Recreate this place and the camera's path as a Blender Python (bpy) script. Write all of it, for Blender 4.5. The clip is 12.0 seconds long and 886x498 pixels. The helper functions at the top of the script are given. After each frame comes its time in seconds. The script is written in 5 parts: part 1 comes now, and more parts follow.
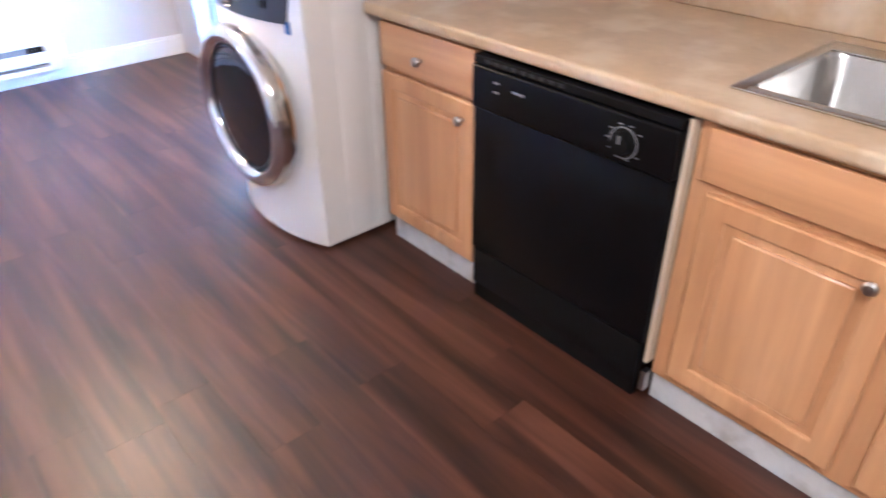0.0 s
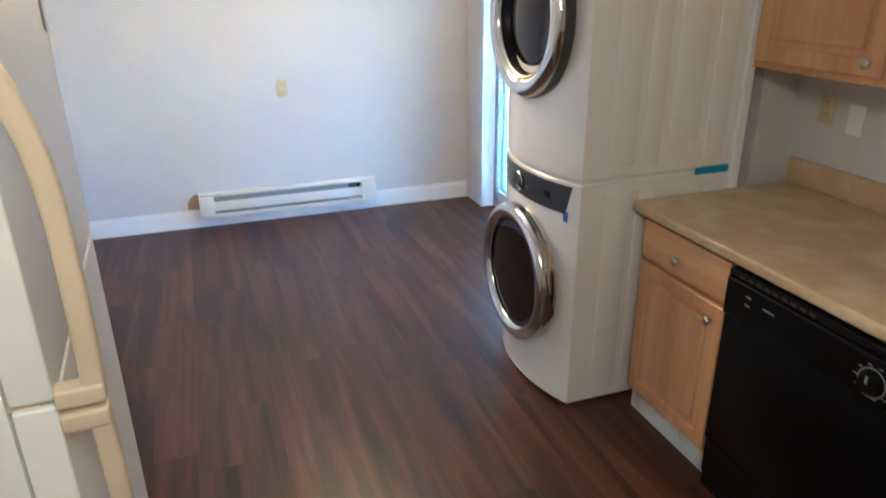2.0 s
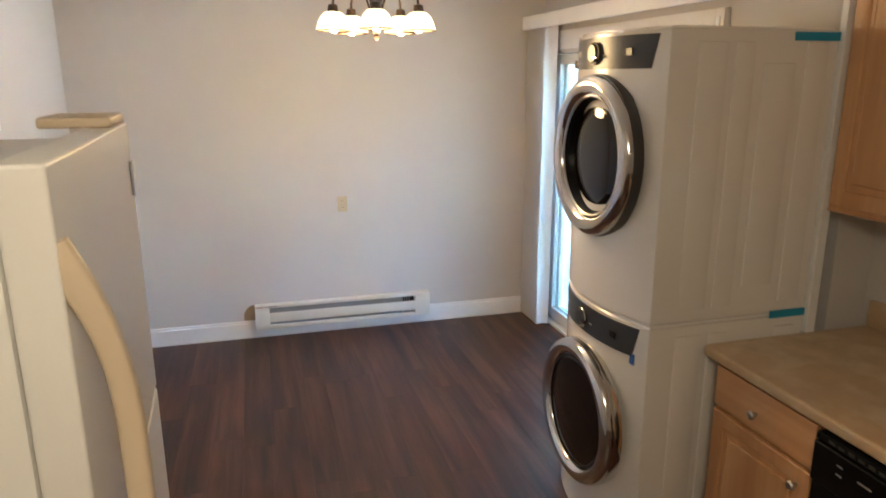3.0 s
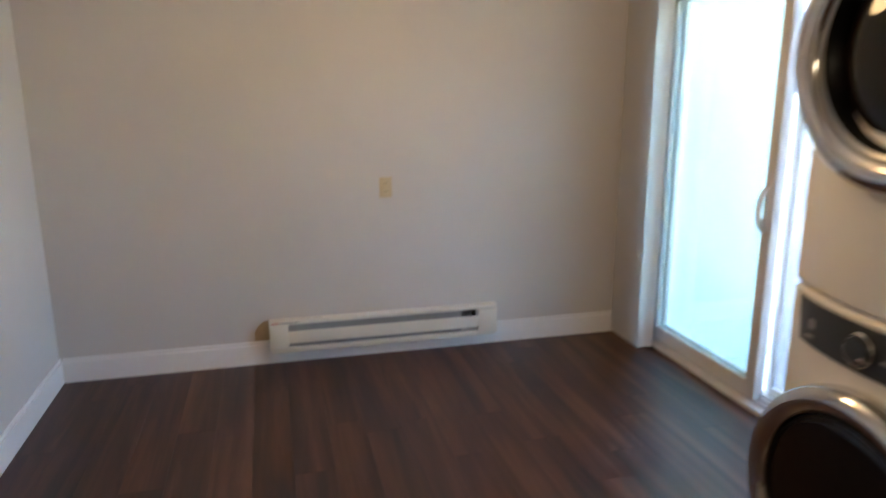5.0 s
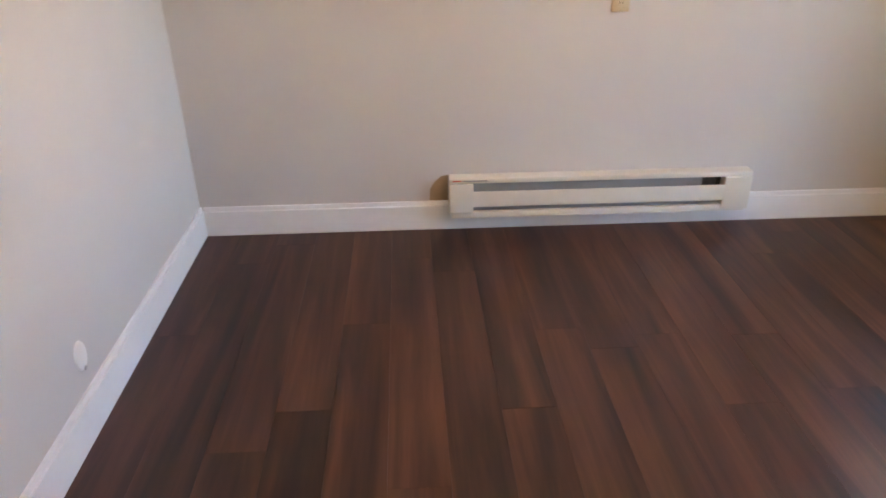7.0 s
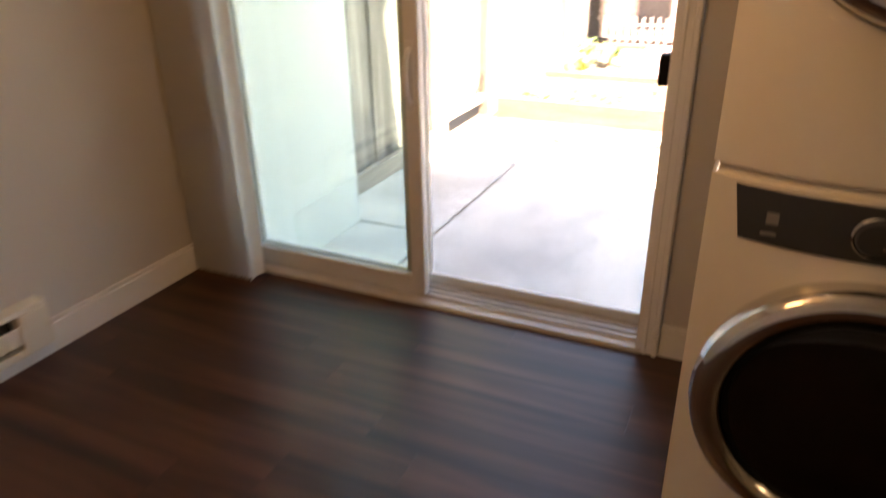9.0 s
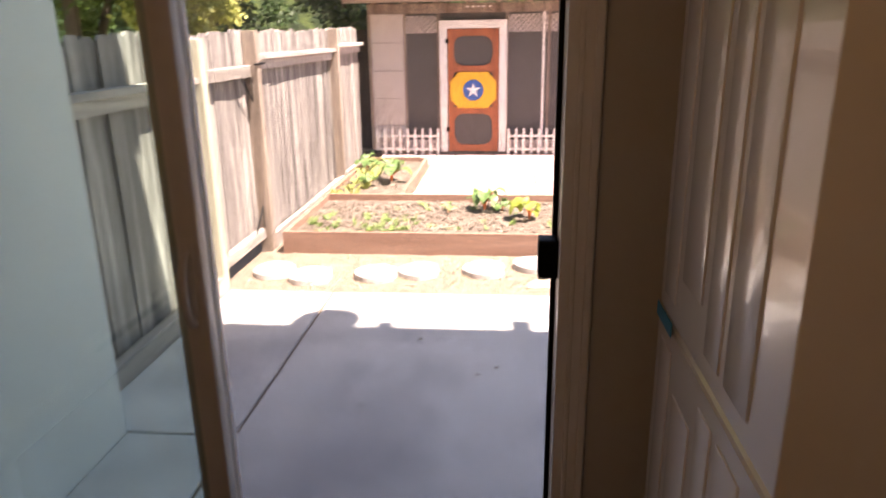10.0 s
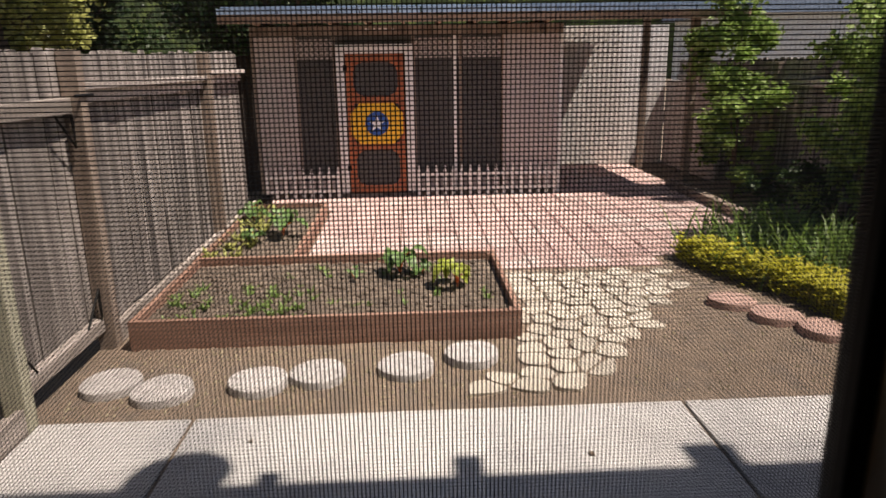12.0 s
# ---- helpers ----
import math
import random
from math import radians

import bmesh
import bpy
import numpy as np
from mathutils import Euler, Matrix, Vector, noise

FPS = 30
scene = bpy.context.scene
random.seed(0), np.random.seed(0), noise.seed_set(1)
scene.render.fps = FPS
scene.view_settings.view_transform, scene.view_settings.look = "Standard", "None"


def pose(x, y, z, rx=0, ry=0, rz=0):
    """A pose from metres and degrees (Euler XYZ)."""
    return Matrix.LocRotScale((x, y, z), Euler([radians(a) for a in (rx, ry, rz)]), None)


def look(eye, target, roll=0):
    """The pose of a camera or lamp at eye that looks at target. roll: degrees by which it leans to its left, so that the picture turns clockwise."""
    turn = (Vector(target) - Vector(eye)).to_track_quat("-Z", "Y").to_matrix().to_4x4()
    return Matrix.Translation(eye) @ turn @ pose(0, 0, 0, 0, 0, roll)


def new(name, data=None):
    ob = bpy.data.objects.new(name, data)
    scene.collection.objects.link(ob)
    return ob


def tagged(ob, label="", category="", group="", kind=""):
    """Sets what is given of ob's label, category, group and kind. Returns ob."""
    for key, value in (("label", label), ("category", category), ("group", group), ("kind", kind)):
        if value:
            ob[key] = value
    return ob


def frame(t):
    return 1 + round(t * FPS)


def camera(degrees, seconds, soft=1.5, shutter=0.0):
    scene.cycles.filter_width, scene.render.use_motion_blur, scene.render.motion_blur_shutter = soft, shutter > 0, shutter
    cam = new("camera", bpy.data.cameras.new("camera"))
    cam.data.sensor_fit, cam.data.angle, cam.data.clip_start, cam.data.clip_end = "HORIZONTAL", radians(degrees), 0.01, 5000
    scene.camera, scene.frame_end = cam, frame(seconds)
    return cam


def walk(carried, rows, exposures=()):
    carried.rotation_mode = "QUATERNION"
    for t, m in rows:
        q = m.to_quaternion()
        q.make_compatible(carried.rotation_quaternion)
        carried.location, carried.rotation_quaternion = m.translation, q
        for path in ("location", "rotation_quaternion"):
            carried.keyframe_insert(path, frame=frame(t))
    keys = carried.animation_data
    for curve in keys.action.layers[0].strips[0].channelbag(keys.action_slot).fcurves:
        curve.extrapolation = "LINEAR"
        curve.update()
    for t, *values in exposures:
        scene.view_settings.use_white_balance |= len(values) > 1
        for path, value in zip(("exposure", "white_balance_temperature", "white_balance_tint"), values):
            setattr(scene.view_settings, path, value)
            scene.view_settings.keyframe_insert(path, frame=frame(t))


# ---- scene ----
cam = camera(65.7, 12.0, shutter=0.4)
PATH = [
    (0, (0.723, -0.644, 1.456), (1.819, 0.634, 0.377), -0.6),
    (0.5, (0.596, -0.708, 1.553), (1.421, 0.759, 0.473), -1.2),
    (1, (0.582, -0.78, 1.619), (1.287, 0.765, 0.563), -0.9),
    (1.5, (0.545, -0.802, 1.708), (1.204, 0.837, 0.77), -0.8),
    (2, (0.547, -0.803, 1.752), (1.158, 0.945, 0.998), -0.5),
    (2.5, (0.546, -0.754, 1.84), (1.105, 1.064, 1.221), -0.4),
    (3, (0.522, -0.696, 1.89), (1.032, 1.174, 1.398), -0.2),
    (3.2, (0.514, -0.672, 1.899), (1.009, 1.212, 1.446), -0.1),
    (4.8, (0.51, 0.379, 1.575), (1.047, 2.268, 1.196), 0.0),
    (5, (0.501, 0.54, 1.505), (0.976, 2.429, 1.05), -0.2),
    (5.5, (0.55, 0.946, 1.364), (0.815, 2.837, 0.769), -0.6),
    (6, (0.482, 1.257, 1.361), (0.533, 3.108, 0.605), -0.5),
    (6.5, (0.365, 1.454, 1.358), (0.395, 3.251, 0.48), -0.5),
    (6.7, (0.335, 1.508, 1.35), (0.354, 3.291, 0.444), -0.4),
    (8.3, (0.018, 1.592, 1.359), (1.206, 2.843, 0.347), -0.2),
    (8.5, (0.074, 1.653, 1.379), (1.403, 2.765, 0.381), -0.3),
    (9, (0.384, 1.964, 1.455), (2.025, 2.738, 0.612), -1.0),
    (9.5, (0.742, 2.22, 1.546), (2.548, 2.711, 0.841), -0.8),
    (10, (1.105, 2.367, 1.57), (3.005, 2.555, 0.975), -0.9),
    (10.5, (1.54, 2.437, 1.588), (3.464, 2.477, 1.042), -0.8),
    (11, (1.939, 2.467, 1.55), (3.867, 2.419, 1.017), -1.1),
    (11.5, (2.274, 2.491, 1.514), (4.203, 2.409, 0.993), -0.9),
    (12, (2.487, 2.495, 1.515), (4.416, 2.407, 0.995), -0.9),
]
walk(cam, [(t, look(eye, target, roll)) for t, eye, target, roll in PATH],
     exposures=[(0, 8.45, 4100, 13), (0.5, 8.5, 4050, 12), (1.0, 8.35, 4050, 10), (1.5, 7.9, 4050, 3), (2.0, 7.2, 4350, -2), (2.5, 6.85, 4800, 0), (3.2, 6.55, 5350, 3), (5.0, 5.95, 5500, 4), (6.5, 6.6, 5850, 8), (8.5, 6.6, 7400, 14), (9.0, 5.3, 8300, 17), (9.5, 4.3, 7900, 20), (10.0, 3.3, 7400, 25), (10.5, 2.5, 6500, 12), (11.0, 1.85, 6000, 7), (11.5, 1.35, 6800, 12), (12, 1.0, 7150, 17)])

# ---- light ----
SUN_WAY = Vector((0.18, 0.42, -1.0)).normalized()
world = bpy.data.worlds.new("sky")
world.use_nodes = True
scene.world = world
sky = world.node_tree.nodes.new("ShaderNodeTexSky")
sky.sky_type = 'NISHITA'
sky.sun_disc = False
sky.sun_elevation = radians(65.4)
sky.sun_rotation = math.atan2(-SUN_WAY.x, -SUN_WAY.y)
world.node_tree.links.new(sky.outputs[0], world.node_tree.nodes["Background"].inputs[0])
world.node_tree.nodes["Background"].inputs[1].default_value = 0.07


def lamp(name, kind, m, energy, color=(1, 1, 1), size=0.1, size_y=None):
    data = bpy.data.lights.new(name, kind)
    data.energy, data.color = energy, color
    if kind == 'AREA':
        data.size = size
        if size_y:
            data.shape, data.size_y = 'RECTANGLE', size_y
    elif kind == 'SUN':
        data.angle = radians(0.6)
    else:
        data.shadow_soft_size = size
    ob = new(name, data)
    ob.matrix_world = m
    return ob


lamp("sun", 'SUN', look((0, 0, 20), Vector((0, 0, 20)) + SUN_WAY), 5.0, (1, 0.95, 0.88))
lamp("chandelier_glow", 'POINT', pose(1.14, 2.8, 2.02), 0.42, (1, 0.58, 0.23), 0.16)
lamp("kitchen_lamp_glow", 'POINT', pose(0.6, -1.0, 2.30), 0.42, (1, 0.70, 0.40), 0.2)

# ---- materials ----


def mat(name, color, rough=0.5, metal=0.0, vary=0.12, scale=6.0, fine=60.0, bump=0.15, stretch=(1, 1, 1), spots=None, spot_scale=3.0, per=0.0, tint=None, depth=0.002, coat=0.0):
    """A surface with tone variation at two scales, fine relief and, if asked, a second colour in patches."""
    m = bpy.data.materials.new(name)
    m.use_nodes = True
    nt = m.node_tree
    n, l = nt.nodes, nt.links
    b = n["Principled BSDF"]
    b.inputs["Roughness"].default_value, b.inputs["Metallic"].default_value = rough, metal
    b.inputs["Coat Weight"].default_value = coat
    geo = n.new("ShaderNodeNewGeometry")
    mp = n.new("ShaderNodeMapping")
    mp.inputs["Scale"].default_value = stretch
    l.new(geo.outputs["Position"], mp.inputs["Vector"])

    def noise_at(s, detail=4):
        t = n.new("ShaderNodeTexNoise")
        t.inputs["Scale"].default_value, t.inputs["Detail"].default_value = s, detail
        l.new(mp.outputs[0], t.inputs["Vector"])
        return t.outputs["Fac"]

    big, small = noise_at(scale), noise_at(fine, 3)
    mix = n.new("ShaderNodeMix")
    mix.data_type = 'RGBA'
    dark = [c * (1 - 2 * vary) for c in color]
    light = [min(1, c * (1 + 1.6 * vary)) for c in color]
    mix.inputs[6].default_value, mix.inputs[7].default_value = (*dark, 1), (*light, 1)
    add = n.new("ShaderNodeMath")
    add.operation = 'ADD'
    half = n.new("ShaderNodeMath")
    half.operation = 'MULTIPLY_ADD'
    half.inputs[1].default_value, half.inputs[2].default_value = 0.4, -0.2
    l.new(small, half.inputs[0])
    l.new(big, add.inputs[0])
    l.new(half.outputs[0], add.inputs[1])
    last = add.outputs[0]
    if per:
        info = n.new("ShaderNodeObjectInfo")
        pm = n.new("ShaderNodeMath")
        pm.operation = 'MULTIPLY_ADD'
        pm.inputs[1].default_value = per
        l.new(info.outputs["Random"], pm.inputs[0])
        pa = n.new("ShaderNodeMath")
        pa.operation = 'SUBTRACT'
        pa.inputs[1].default_value = per / 2
        l.new(last, pm.inputs[2])
        l.new(pm.outputs[0], pa.inputs[0])
        last = pa.outputs[0]
    l.new(last, mix.inputs[0])
    out = mix.outputs[2]
    if spots:
        sp = noise_at(spot_scale, 5)
        ramp = n.new("ShaderNodeValToRGB")
        ramp.color_ramp.elements[0].position, ramp.color_ramp.elements[1].position = 0.5, 0.68
        l.new(sp, ramp.inputs[0])
        m2 = n.new("ShaderNodeMix")
        m2.data_type = 'RGBA'
        l.new(ramp.outputs[0], m2.inputs[0])
        l.new(out, m2.inputs[6])
        m2.inputs[7].default_value = (*spots, 1)
        out = m2.outputs[2]
    l.new(out, b.inputs["Base Color"])
    if bump:
        bn = n.new("ShaderNodeBump")
        bn.inputs["Strength"].default_value, bn.inputs["Distance"].default_value = bump, depth
        l.new(small, bn.inputs["Height"])
        l.new(bn.outputs[0], b.inputs["Normal"])
    return m


def glowing(name, color, strength):
    m = bpy.data.materials.new(name)
    m.use_nodes = True
    b = m.node_tree.nodes["Principled BSDF"]
    b.inputs["Base Color"].default_value = (*color, 1)
    b.inputs["Emission Color"].default_value = (*color, 1)
    b.inputs["Emission Strength"].default_value = strength
    return m


def glass(name, color=(1, 1, 1), rough=0.0):
    m = bpy.data.materials.new(name)
    m.use_nodes = True
    b = m.node_tree.nodes["Principled BSDF"]
    b.inputs["Base Color"].default_value = (*color, 1)
    b.inputs["Transmission Weight"].default_value = 1.0
    b.inputs["Roughness"].default_value = rough
    b.inputs["IOR"].default_value = 1.45
    return m


def wood_mat(name, c1, c2, c3, along, rough=0.35, fine=1.0, per=0.9, coat=0.0, bump=0.08):
    """Wood with streaks along one axis ('x', 'y' or 'z') and boards that differ in tone."""
    m = bpy.data.materials.new(name)
    m.use_nodes = True
    nt = m.node_tree
    n, l = nt.nodes, nt.links
    b = n["Principled BSDF"]
    b.inputs["Roughness"].default_value = rough
    b.inputs["Coat Weight"].default_value = coat
    geo, info = n.new("ShaderNodeNewGeometry"), n.new("ShaderNodeObjectInfo")
    off = n.new("ShaderNodeVectorMath")
    off.operation = 'SCALE'
    off.inputs[0].default_value = (37.0, 53.0, 71.0)
    l.new(info.outputs["Random"], off.inputs["Scale"])
    add = n.new("ShaderNodeVectorMath")
    l.new(geo.outputs["Position"], add.inputs[0])
    l.new(off.outputs[0], add.inputs[1])
    mp = n.new("ShaderNodeMapping")
    mp.inputs["Scale"].default_value = {'x': (1, 14, 14), 'y': (14, 1, 14), 'z': (14, 14, 1)}[along]
    l.new(add.outputs[0], mp.inputs["Vector"])
    t1 = n.new("ShaderNodeTexNoise")
    t1.inputs["Scale"].default_value, t1.inputs["Detail"].default_value, t1.inputs["Distortion"].default_value = 0.9 * fine, 5, 0.6
    l.new(mp.outputs[0], t1.inputs["Vector"])
    t2 = n.new("ShaderNodeTexNoise")
    t2.inputs["Scale"].default_value, t2.inputs["Detail"].default_value = 6.0 * fine, 3
    l.new(mp.outputs[0], t2.inputs["Vector"])
    ramp = n.new("ShaderNodeValToRGB")
    e = ramp.color_ramp.elements
    e[0].position, e[0].color = 0.3, (*c1, 1)
    e[1].position, e[1].color = 0.72, (*c3, 1)
    k = ramp.color_ramp.elements.new(0.5)
    k.color = (*c2, 1)
    l.new(t1.outputs["Fac"], ramp.inputs[0])
    hsv = n.new("ShaderNodeHueSaturation")
    v = n.new("ShaderNodeMath")
    v.operation = 'MULTIPLY_ADD'
    v.inputs[1].default_value, v.inputs[2].default_value = 0.5 * per, 1 - 0.25 * per
    l.new(info.outputs["Random"], v.inputs[0])
    v2 = n.new("ShaderNodeMath")
    v2.operation = 'MULTIPLY_ADD'
    v2.inputs[1].default_value, v2.inputs[2].default_value = 0.5, -0.25
    l.new(t2.outputs["Fac"], v2.inputs[0])
    v3 = n.new("ShaderNodeMath")
    l.new(v.outputs[0], v3.inputs[0])
    l.new(v2.outputs[0], v3.inputs[1])
    l.new(v3.outputs[0], hsv.inputs["Value"])
    l.new(ramp.outputs[0], hsv.inputs["Color"])
    l.new(hsv.outputs[0], b.inputs["Base Color"])
    bn = n.new("ShaderNodeBump")
    bn.inputs["Strength"].default_value, bn.inputs["Distance"].default_value = bump, 0.002
    l.new(t2.outputs["Fac"], bn.inputs["Height"])
    l.new(bn.outputs[0], b.inputs["Normal"])
    return m


WALL = mat("wall_paint", (0.60, 0.58, 0.56), 0.75, vary=0.03, scale=1.5, fine=140, bump=0.12, depth=0.001)
CEIL = mat("ceiling_paint", (0.8, 0.79, 0.77), 0.9, vary=0.03, fine=90, bump=0.4)
TRIM = mat("trim_paint", (0.82, 0.82, 0.82), 0.4, vary=0.04, scale=3, fine=40, bump=0.05)
FLOOR = wood_mat("dark_plank", (0.014, 0.005, 0.0032), (0.052, 0.0185, 0.0095), (0.112, 0.045, 0.023), 'y', 0.40, 1.0, 0.2, bump=0.05)
FLOORBED = mat("floor_joint", (0.022, 0.010, 0.007), 0.7)
MAPLE = wood_mat("maple", (0.46, 0.235, 0.090), (0.55, 0.30, 0.125), (0.64, 0.375, 0.175), 'z', 0.35, 0.35, 0.15, 0.2, 0.04)
MAPLE_H = wood_mat("maple_cross_grain", (0.46, 0.235, 0.090), (0.55, 0.30, 0.125), (0.64, 0.375, 0.175), 'y', 0.35, 0.35, 0.15, 0.2, 0.04)
KICK = mat("toe_kick_paint", (0.62, 0.62, 0.62), 0.5, vary=0.08, spots=(0.42, 0.40, 0.38), spot_scale=9)
LAMINATE = mat("beige_laminate", (0.52, 0.38, 0.225), 0.32, vary=0.12, scale=9, fine=45, bump=0.03, spots=(0.63, 0.51, 0.35), spot_scale=7)
APPL = mat("white_enamel", (0.80, 0.78, 0.75), 0.22, vary=0.015, scale=2, fine=30, bump=0.0, coat=0.4)
FRIDGE = mat("fridge_enamel", (0.79, 0.785, 0.77), 0.38, vary=0.02, scale=3, fine=220, bump=0.12, depth=0.001)
HANDLE_W = mat("almond_plastic", (0.62, 0.52, 0.38), 0.4, vary=0.03, fine=30, bump=0.02)
CHROME = mat("chrome", (0.66, 0.65, 0.64), 0.1, 1.0, vary=0.04, scale=4, fine=20, bump=0.0)
STEEL = mat("brushed_steel", (0.55, 0.54, 0.52), 0.27, 1.0, vary=0.06, scale=3, fine=90, bump=0.05, stretch=(1, 8, 1))
NICKEL = mat("nickel", (0.5, 0.49, 0.48), 0.3, 1.0, vary=0.05, bump=0.0)
GREYPANEL = mat("grey_panel", (0.055, 0.058, 0.065), 0.3, 0.3, vary=0.04, bump=0.0)
DARKGLASS = mat("smoked_glass", (0.006, 0.0042, 0.004), 0.05, vary=0.05, bump=0.0)
RUBBER = mat("dark_rubber", (0.03, 0.03, 0.03), 0.6, vary=0.1)
BLACK = mat("black_enamel", (0.003, 0.003, 0.0035), 0.3, vary=0.05, scale=3, fine=80, bump=0.02)
BLACKMATT = mat("black_plastic", (0.004, 0.004, 0.004), 0.55, vary=0.08, bump=0.05)
PRINT = mat("grey_print", (0.26, 0.26, 0.27), 0.5, vary=0.02, bump=0.0)
TAPE = mat("blue_tape", (0.03, 0.28, 0.47), 0.6, vary=0.06, fine=120, bump=0.2)
STICKER = mat("blue_sticker", (0.04, 0.14, 0.45), 0.45, vary=0.03, bump=0.0)
IVORY = mat("ivory_plastic", (0.56, 0.47, 0.30), 0.4, vary=0.03, bump=0.0)
WHITEPL = mat("white_plastic", (0.76, 0.75, 0.73), 0.4, vary=0.03, bump=0.0)
# near-black that stands for the shade inside slots and pin holes
SLOT = mat("slot_shade", (0.03, 0.028, 0.025), 0.7, vary=0.1, bump=0.0)
HEATER = mat("heater_enamel", (0.74, 0.71, 0.63), 0.4, vary=0.04, scale=5, fine=30, bump=0.03)
FIN = mat("heater_fin", (0.33, 0.33, 0.32), 0.45, 0.8, vary=0.1)
DEFLECT = mat("dull_grey_plate", (0.27, 0.28, 0.285), 0.6, vary=0.08, scale=5, bump=0.02)
TAN = mat("tan_patch", (0.42, 0.33, 0.21), 0.9, vary=0.15, scale=12, bump=0.2)
RED = mat("red_print", (0.55, 0.10, 0.05), 0.5, vary=0.05, bump=0.0)
BLIND = mat("blind_vinyl", (0.80, 0.80, 0.82), 0.5, vary=0.02, scale=3, fine=30, bump=0.04)
ALU = mat("white_door_frame", (0.70, 0.68, 0.65), 0.42, vary=0.06, scale=4, fine=40, bump=0.04)
ALUM = mat("aluminium", (0.62, 0.61, 0.60), 0.4, 0.4, vary=0.06, stretch=(6, 1, 1), bump=0.03)
PANE = glass("door_pane", (0.62, 0.70, 0.67))
WIRE = mat("screen_wire", (0.012, 0.012, 0.012), 0.55, vary=0.05, bump=0.0)
BRONZE = mat("dark_bronze", (0.06, 0.045, 0.035), 0.4, 0.7, vary=0.1, fine=40)
SHADE = glowing("lit_shade_glass", (1.0, 0.70, 0.34), 0.026)
BULB = glowing("bulb", (1.0, 0.82, 0.5), 0.10)
DOME = glowing("lit_dome_glass", (1.0, 0.80, 0.55), 0.12)
STUCCO = mat("white_stucco", (0.62, 0.62, 0.585), 0.85, vary=0.05, scale=2, fine=70, bump=0.5, depth=0.004)
CONCRETE = mat("concrete", (0.55, 0.54, 0.515), 0.85, vary=0.1, scale=2.2, fine=110, bump=0.3, spots=(0.40, 0.395, 0.385), spot_scale=1.6, depth=0.003)
DIRT = mat("dry_dirt", (0.215, 0.163, 0.118), 0.95, vary=0.2, scale=5, fine=55, bump=1.0, spots=(0.17, 0.135, 0.105), spot_scale=7, depth=0.012)
SOIL = mat("garden_soil", (0.135, 0.104, 0.078), 0.95, vary=0.25, scale=9, fine=45, bump=1.0, spots=(0.21, 0.165, 0.125), spot_scale=8, depth=0.02)
STONE = mat("cast_stone", (0.50, 0.475, 0.45), 0.85, vary=0.18, scale=7, fine=90, bump=0.5, spots=(0.28, 0.26, 0.24), spot_scale=30, per=0.3)
FLAG = mat("flagstone", (0.50, 0.45, 0.37), 0.85, vary=0.16, scale=6, fine=60, bump=0.5, per=0.5, depth=0.004)
PAVER = mat("red_paver", (0.44, 0.30, 0.27), 0.85, vary=0.14, scale=3, fine=80, bump=0.4, spots=(0.50, 0.41, 0.37), spot_scale=2.5, per=0.5, depth=0.003)
REDDISC = mat("red_disc", (0.44, 0.29, 0.24), 0.85, vary=0.15, scale=8, fine=80, bump=0.4)
FENCE = wood_mat("weathered_board", (0.072, 0.062, 0.056), (0.21, 0.186, 0.168), (0.40, 0.362, 0.332), 'z', 0.85, 0.8, 0.8, bump=0.4)
FENCE_H = wood_mat("weathered_rail", (0.21, 0.18, 0.155), (0.36, 0.315, 0.28), (0.49, 0.44, 0.40), 'x', 0.85, 0.7, 0.5, bump=0.4)
NEWPOST = wood_mat("treated_post", (0.26, 0.25, 0.175), (0.37, 0.36, 0.265), (0.46, 0.45, 0.34), 'z', 0.8, 0.6, 0.2, bump=0.25)
BROWNPOST = wood_mat("brown_post", (0.14, 0.105, 0.08), (0.25, 0.195, 0.155), (0.35, 0.285, 0.23), 'z', 0.8, 0.7, 0.3, bump=0.3)
REDWOOD = wood_mat("redwood_board", (0.17, 0.095, 0.066), (0.265, 0.152, 0.108), (0.34, 0.215, 0.158), 'y', 0.8, 0.6, 0.3, bump=0.3)
REDWOOD_X = wood_mat("redwood_side", (0.17, 0.095, 0.066), (0.265, 0.152, 0.108), (0.34, 0.215, 0.158), 'x', 0.8, 0.6, 0.3, bump=0.3)
SHEDWHITE = mat("shed_panel", (0.50, 0.44, 0.41), 0.7, vary=0.07, scale=3, fine=60, bump=0.15)
SHEDTRIM = mat("white_paint_wood", (0.76, 0.74, 0.71), 0.6, vary=0.06, scale=6, fine=60, bump=0.1)
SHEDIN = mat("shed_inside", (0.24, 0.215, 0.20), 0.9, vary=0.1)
SHEDSCREEN = mat("shed_screen", (0.09, 0.085, 0.08), 0.9, vary=0.08, fine=200, bump=0.1)
DOORRED = wood_mat("stained_door", (0.26, 0.075, 0.03), (0.36, 0.11, 0.045), (0.44, 0.15, 0.06), 'z', 0.5, 0.6, 0.1, bump=0.1)
YELLOW = mat("yellow_paint", (0.78, 0.44, 0.03), 0.55, vary=0.05, bump=0.05)
BLUEP = mat("blue_paint", (0.03, 0.10, 0.34), 0.55, vary=0.05, bump=0.05)
WHITEP = mat("white_paint", (0.8, 0.8, 0.8), 0.55, vary=0.03, bump=0.05)
SHINGLE = mat("blue_grey_shingle", (0.20, 0.27, 0.37), 0.85, vary=0.12, scale=8, fine=150, bump=0.5, per=0.4)
EAVE = wood_mat("eave_wood", (0.24, 0.155, 0.10), (0.34, 0.23, 0.16), (0.42, 0.30, 0.22), 'y', 0.8, 0.5, 0.2, bump=0.2)
LEAF = mat("leaf_green", (0.18, 0.28, 0.065), 0.5, vary=0.45, scale=2.5, fine=14, bump=0.0)
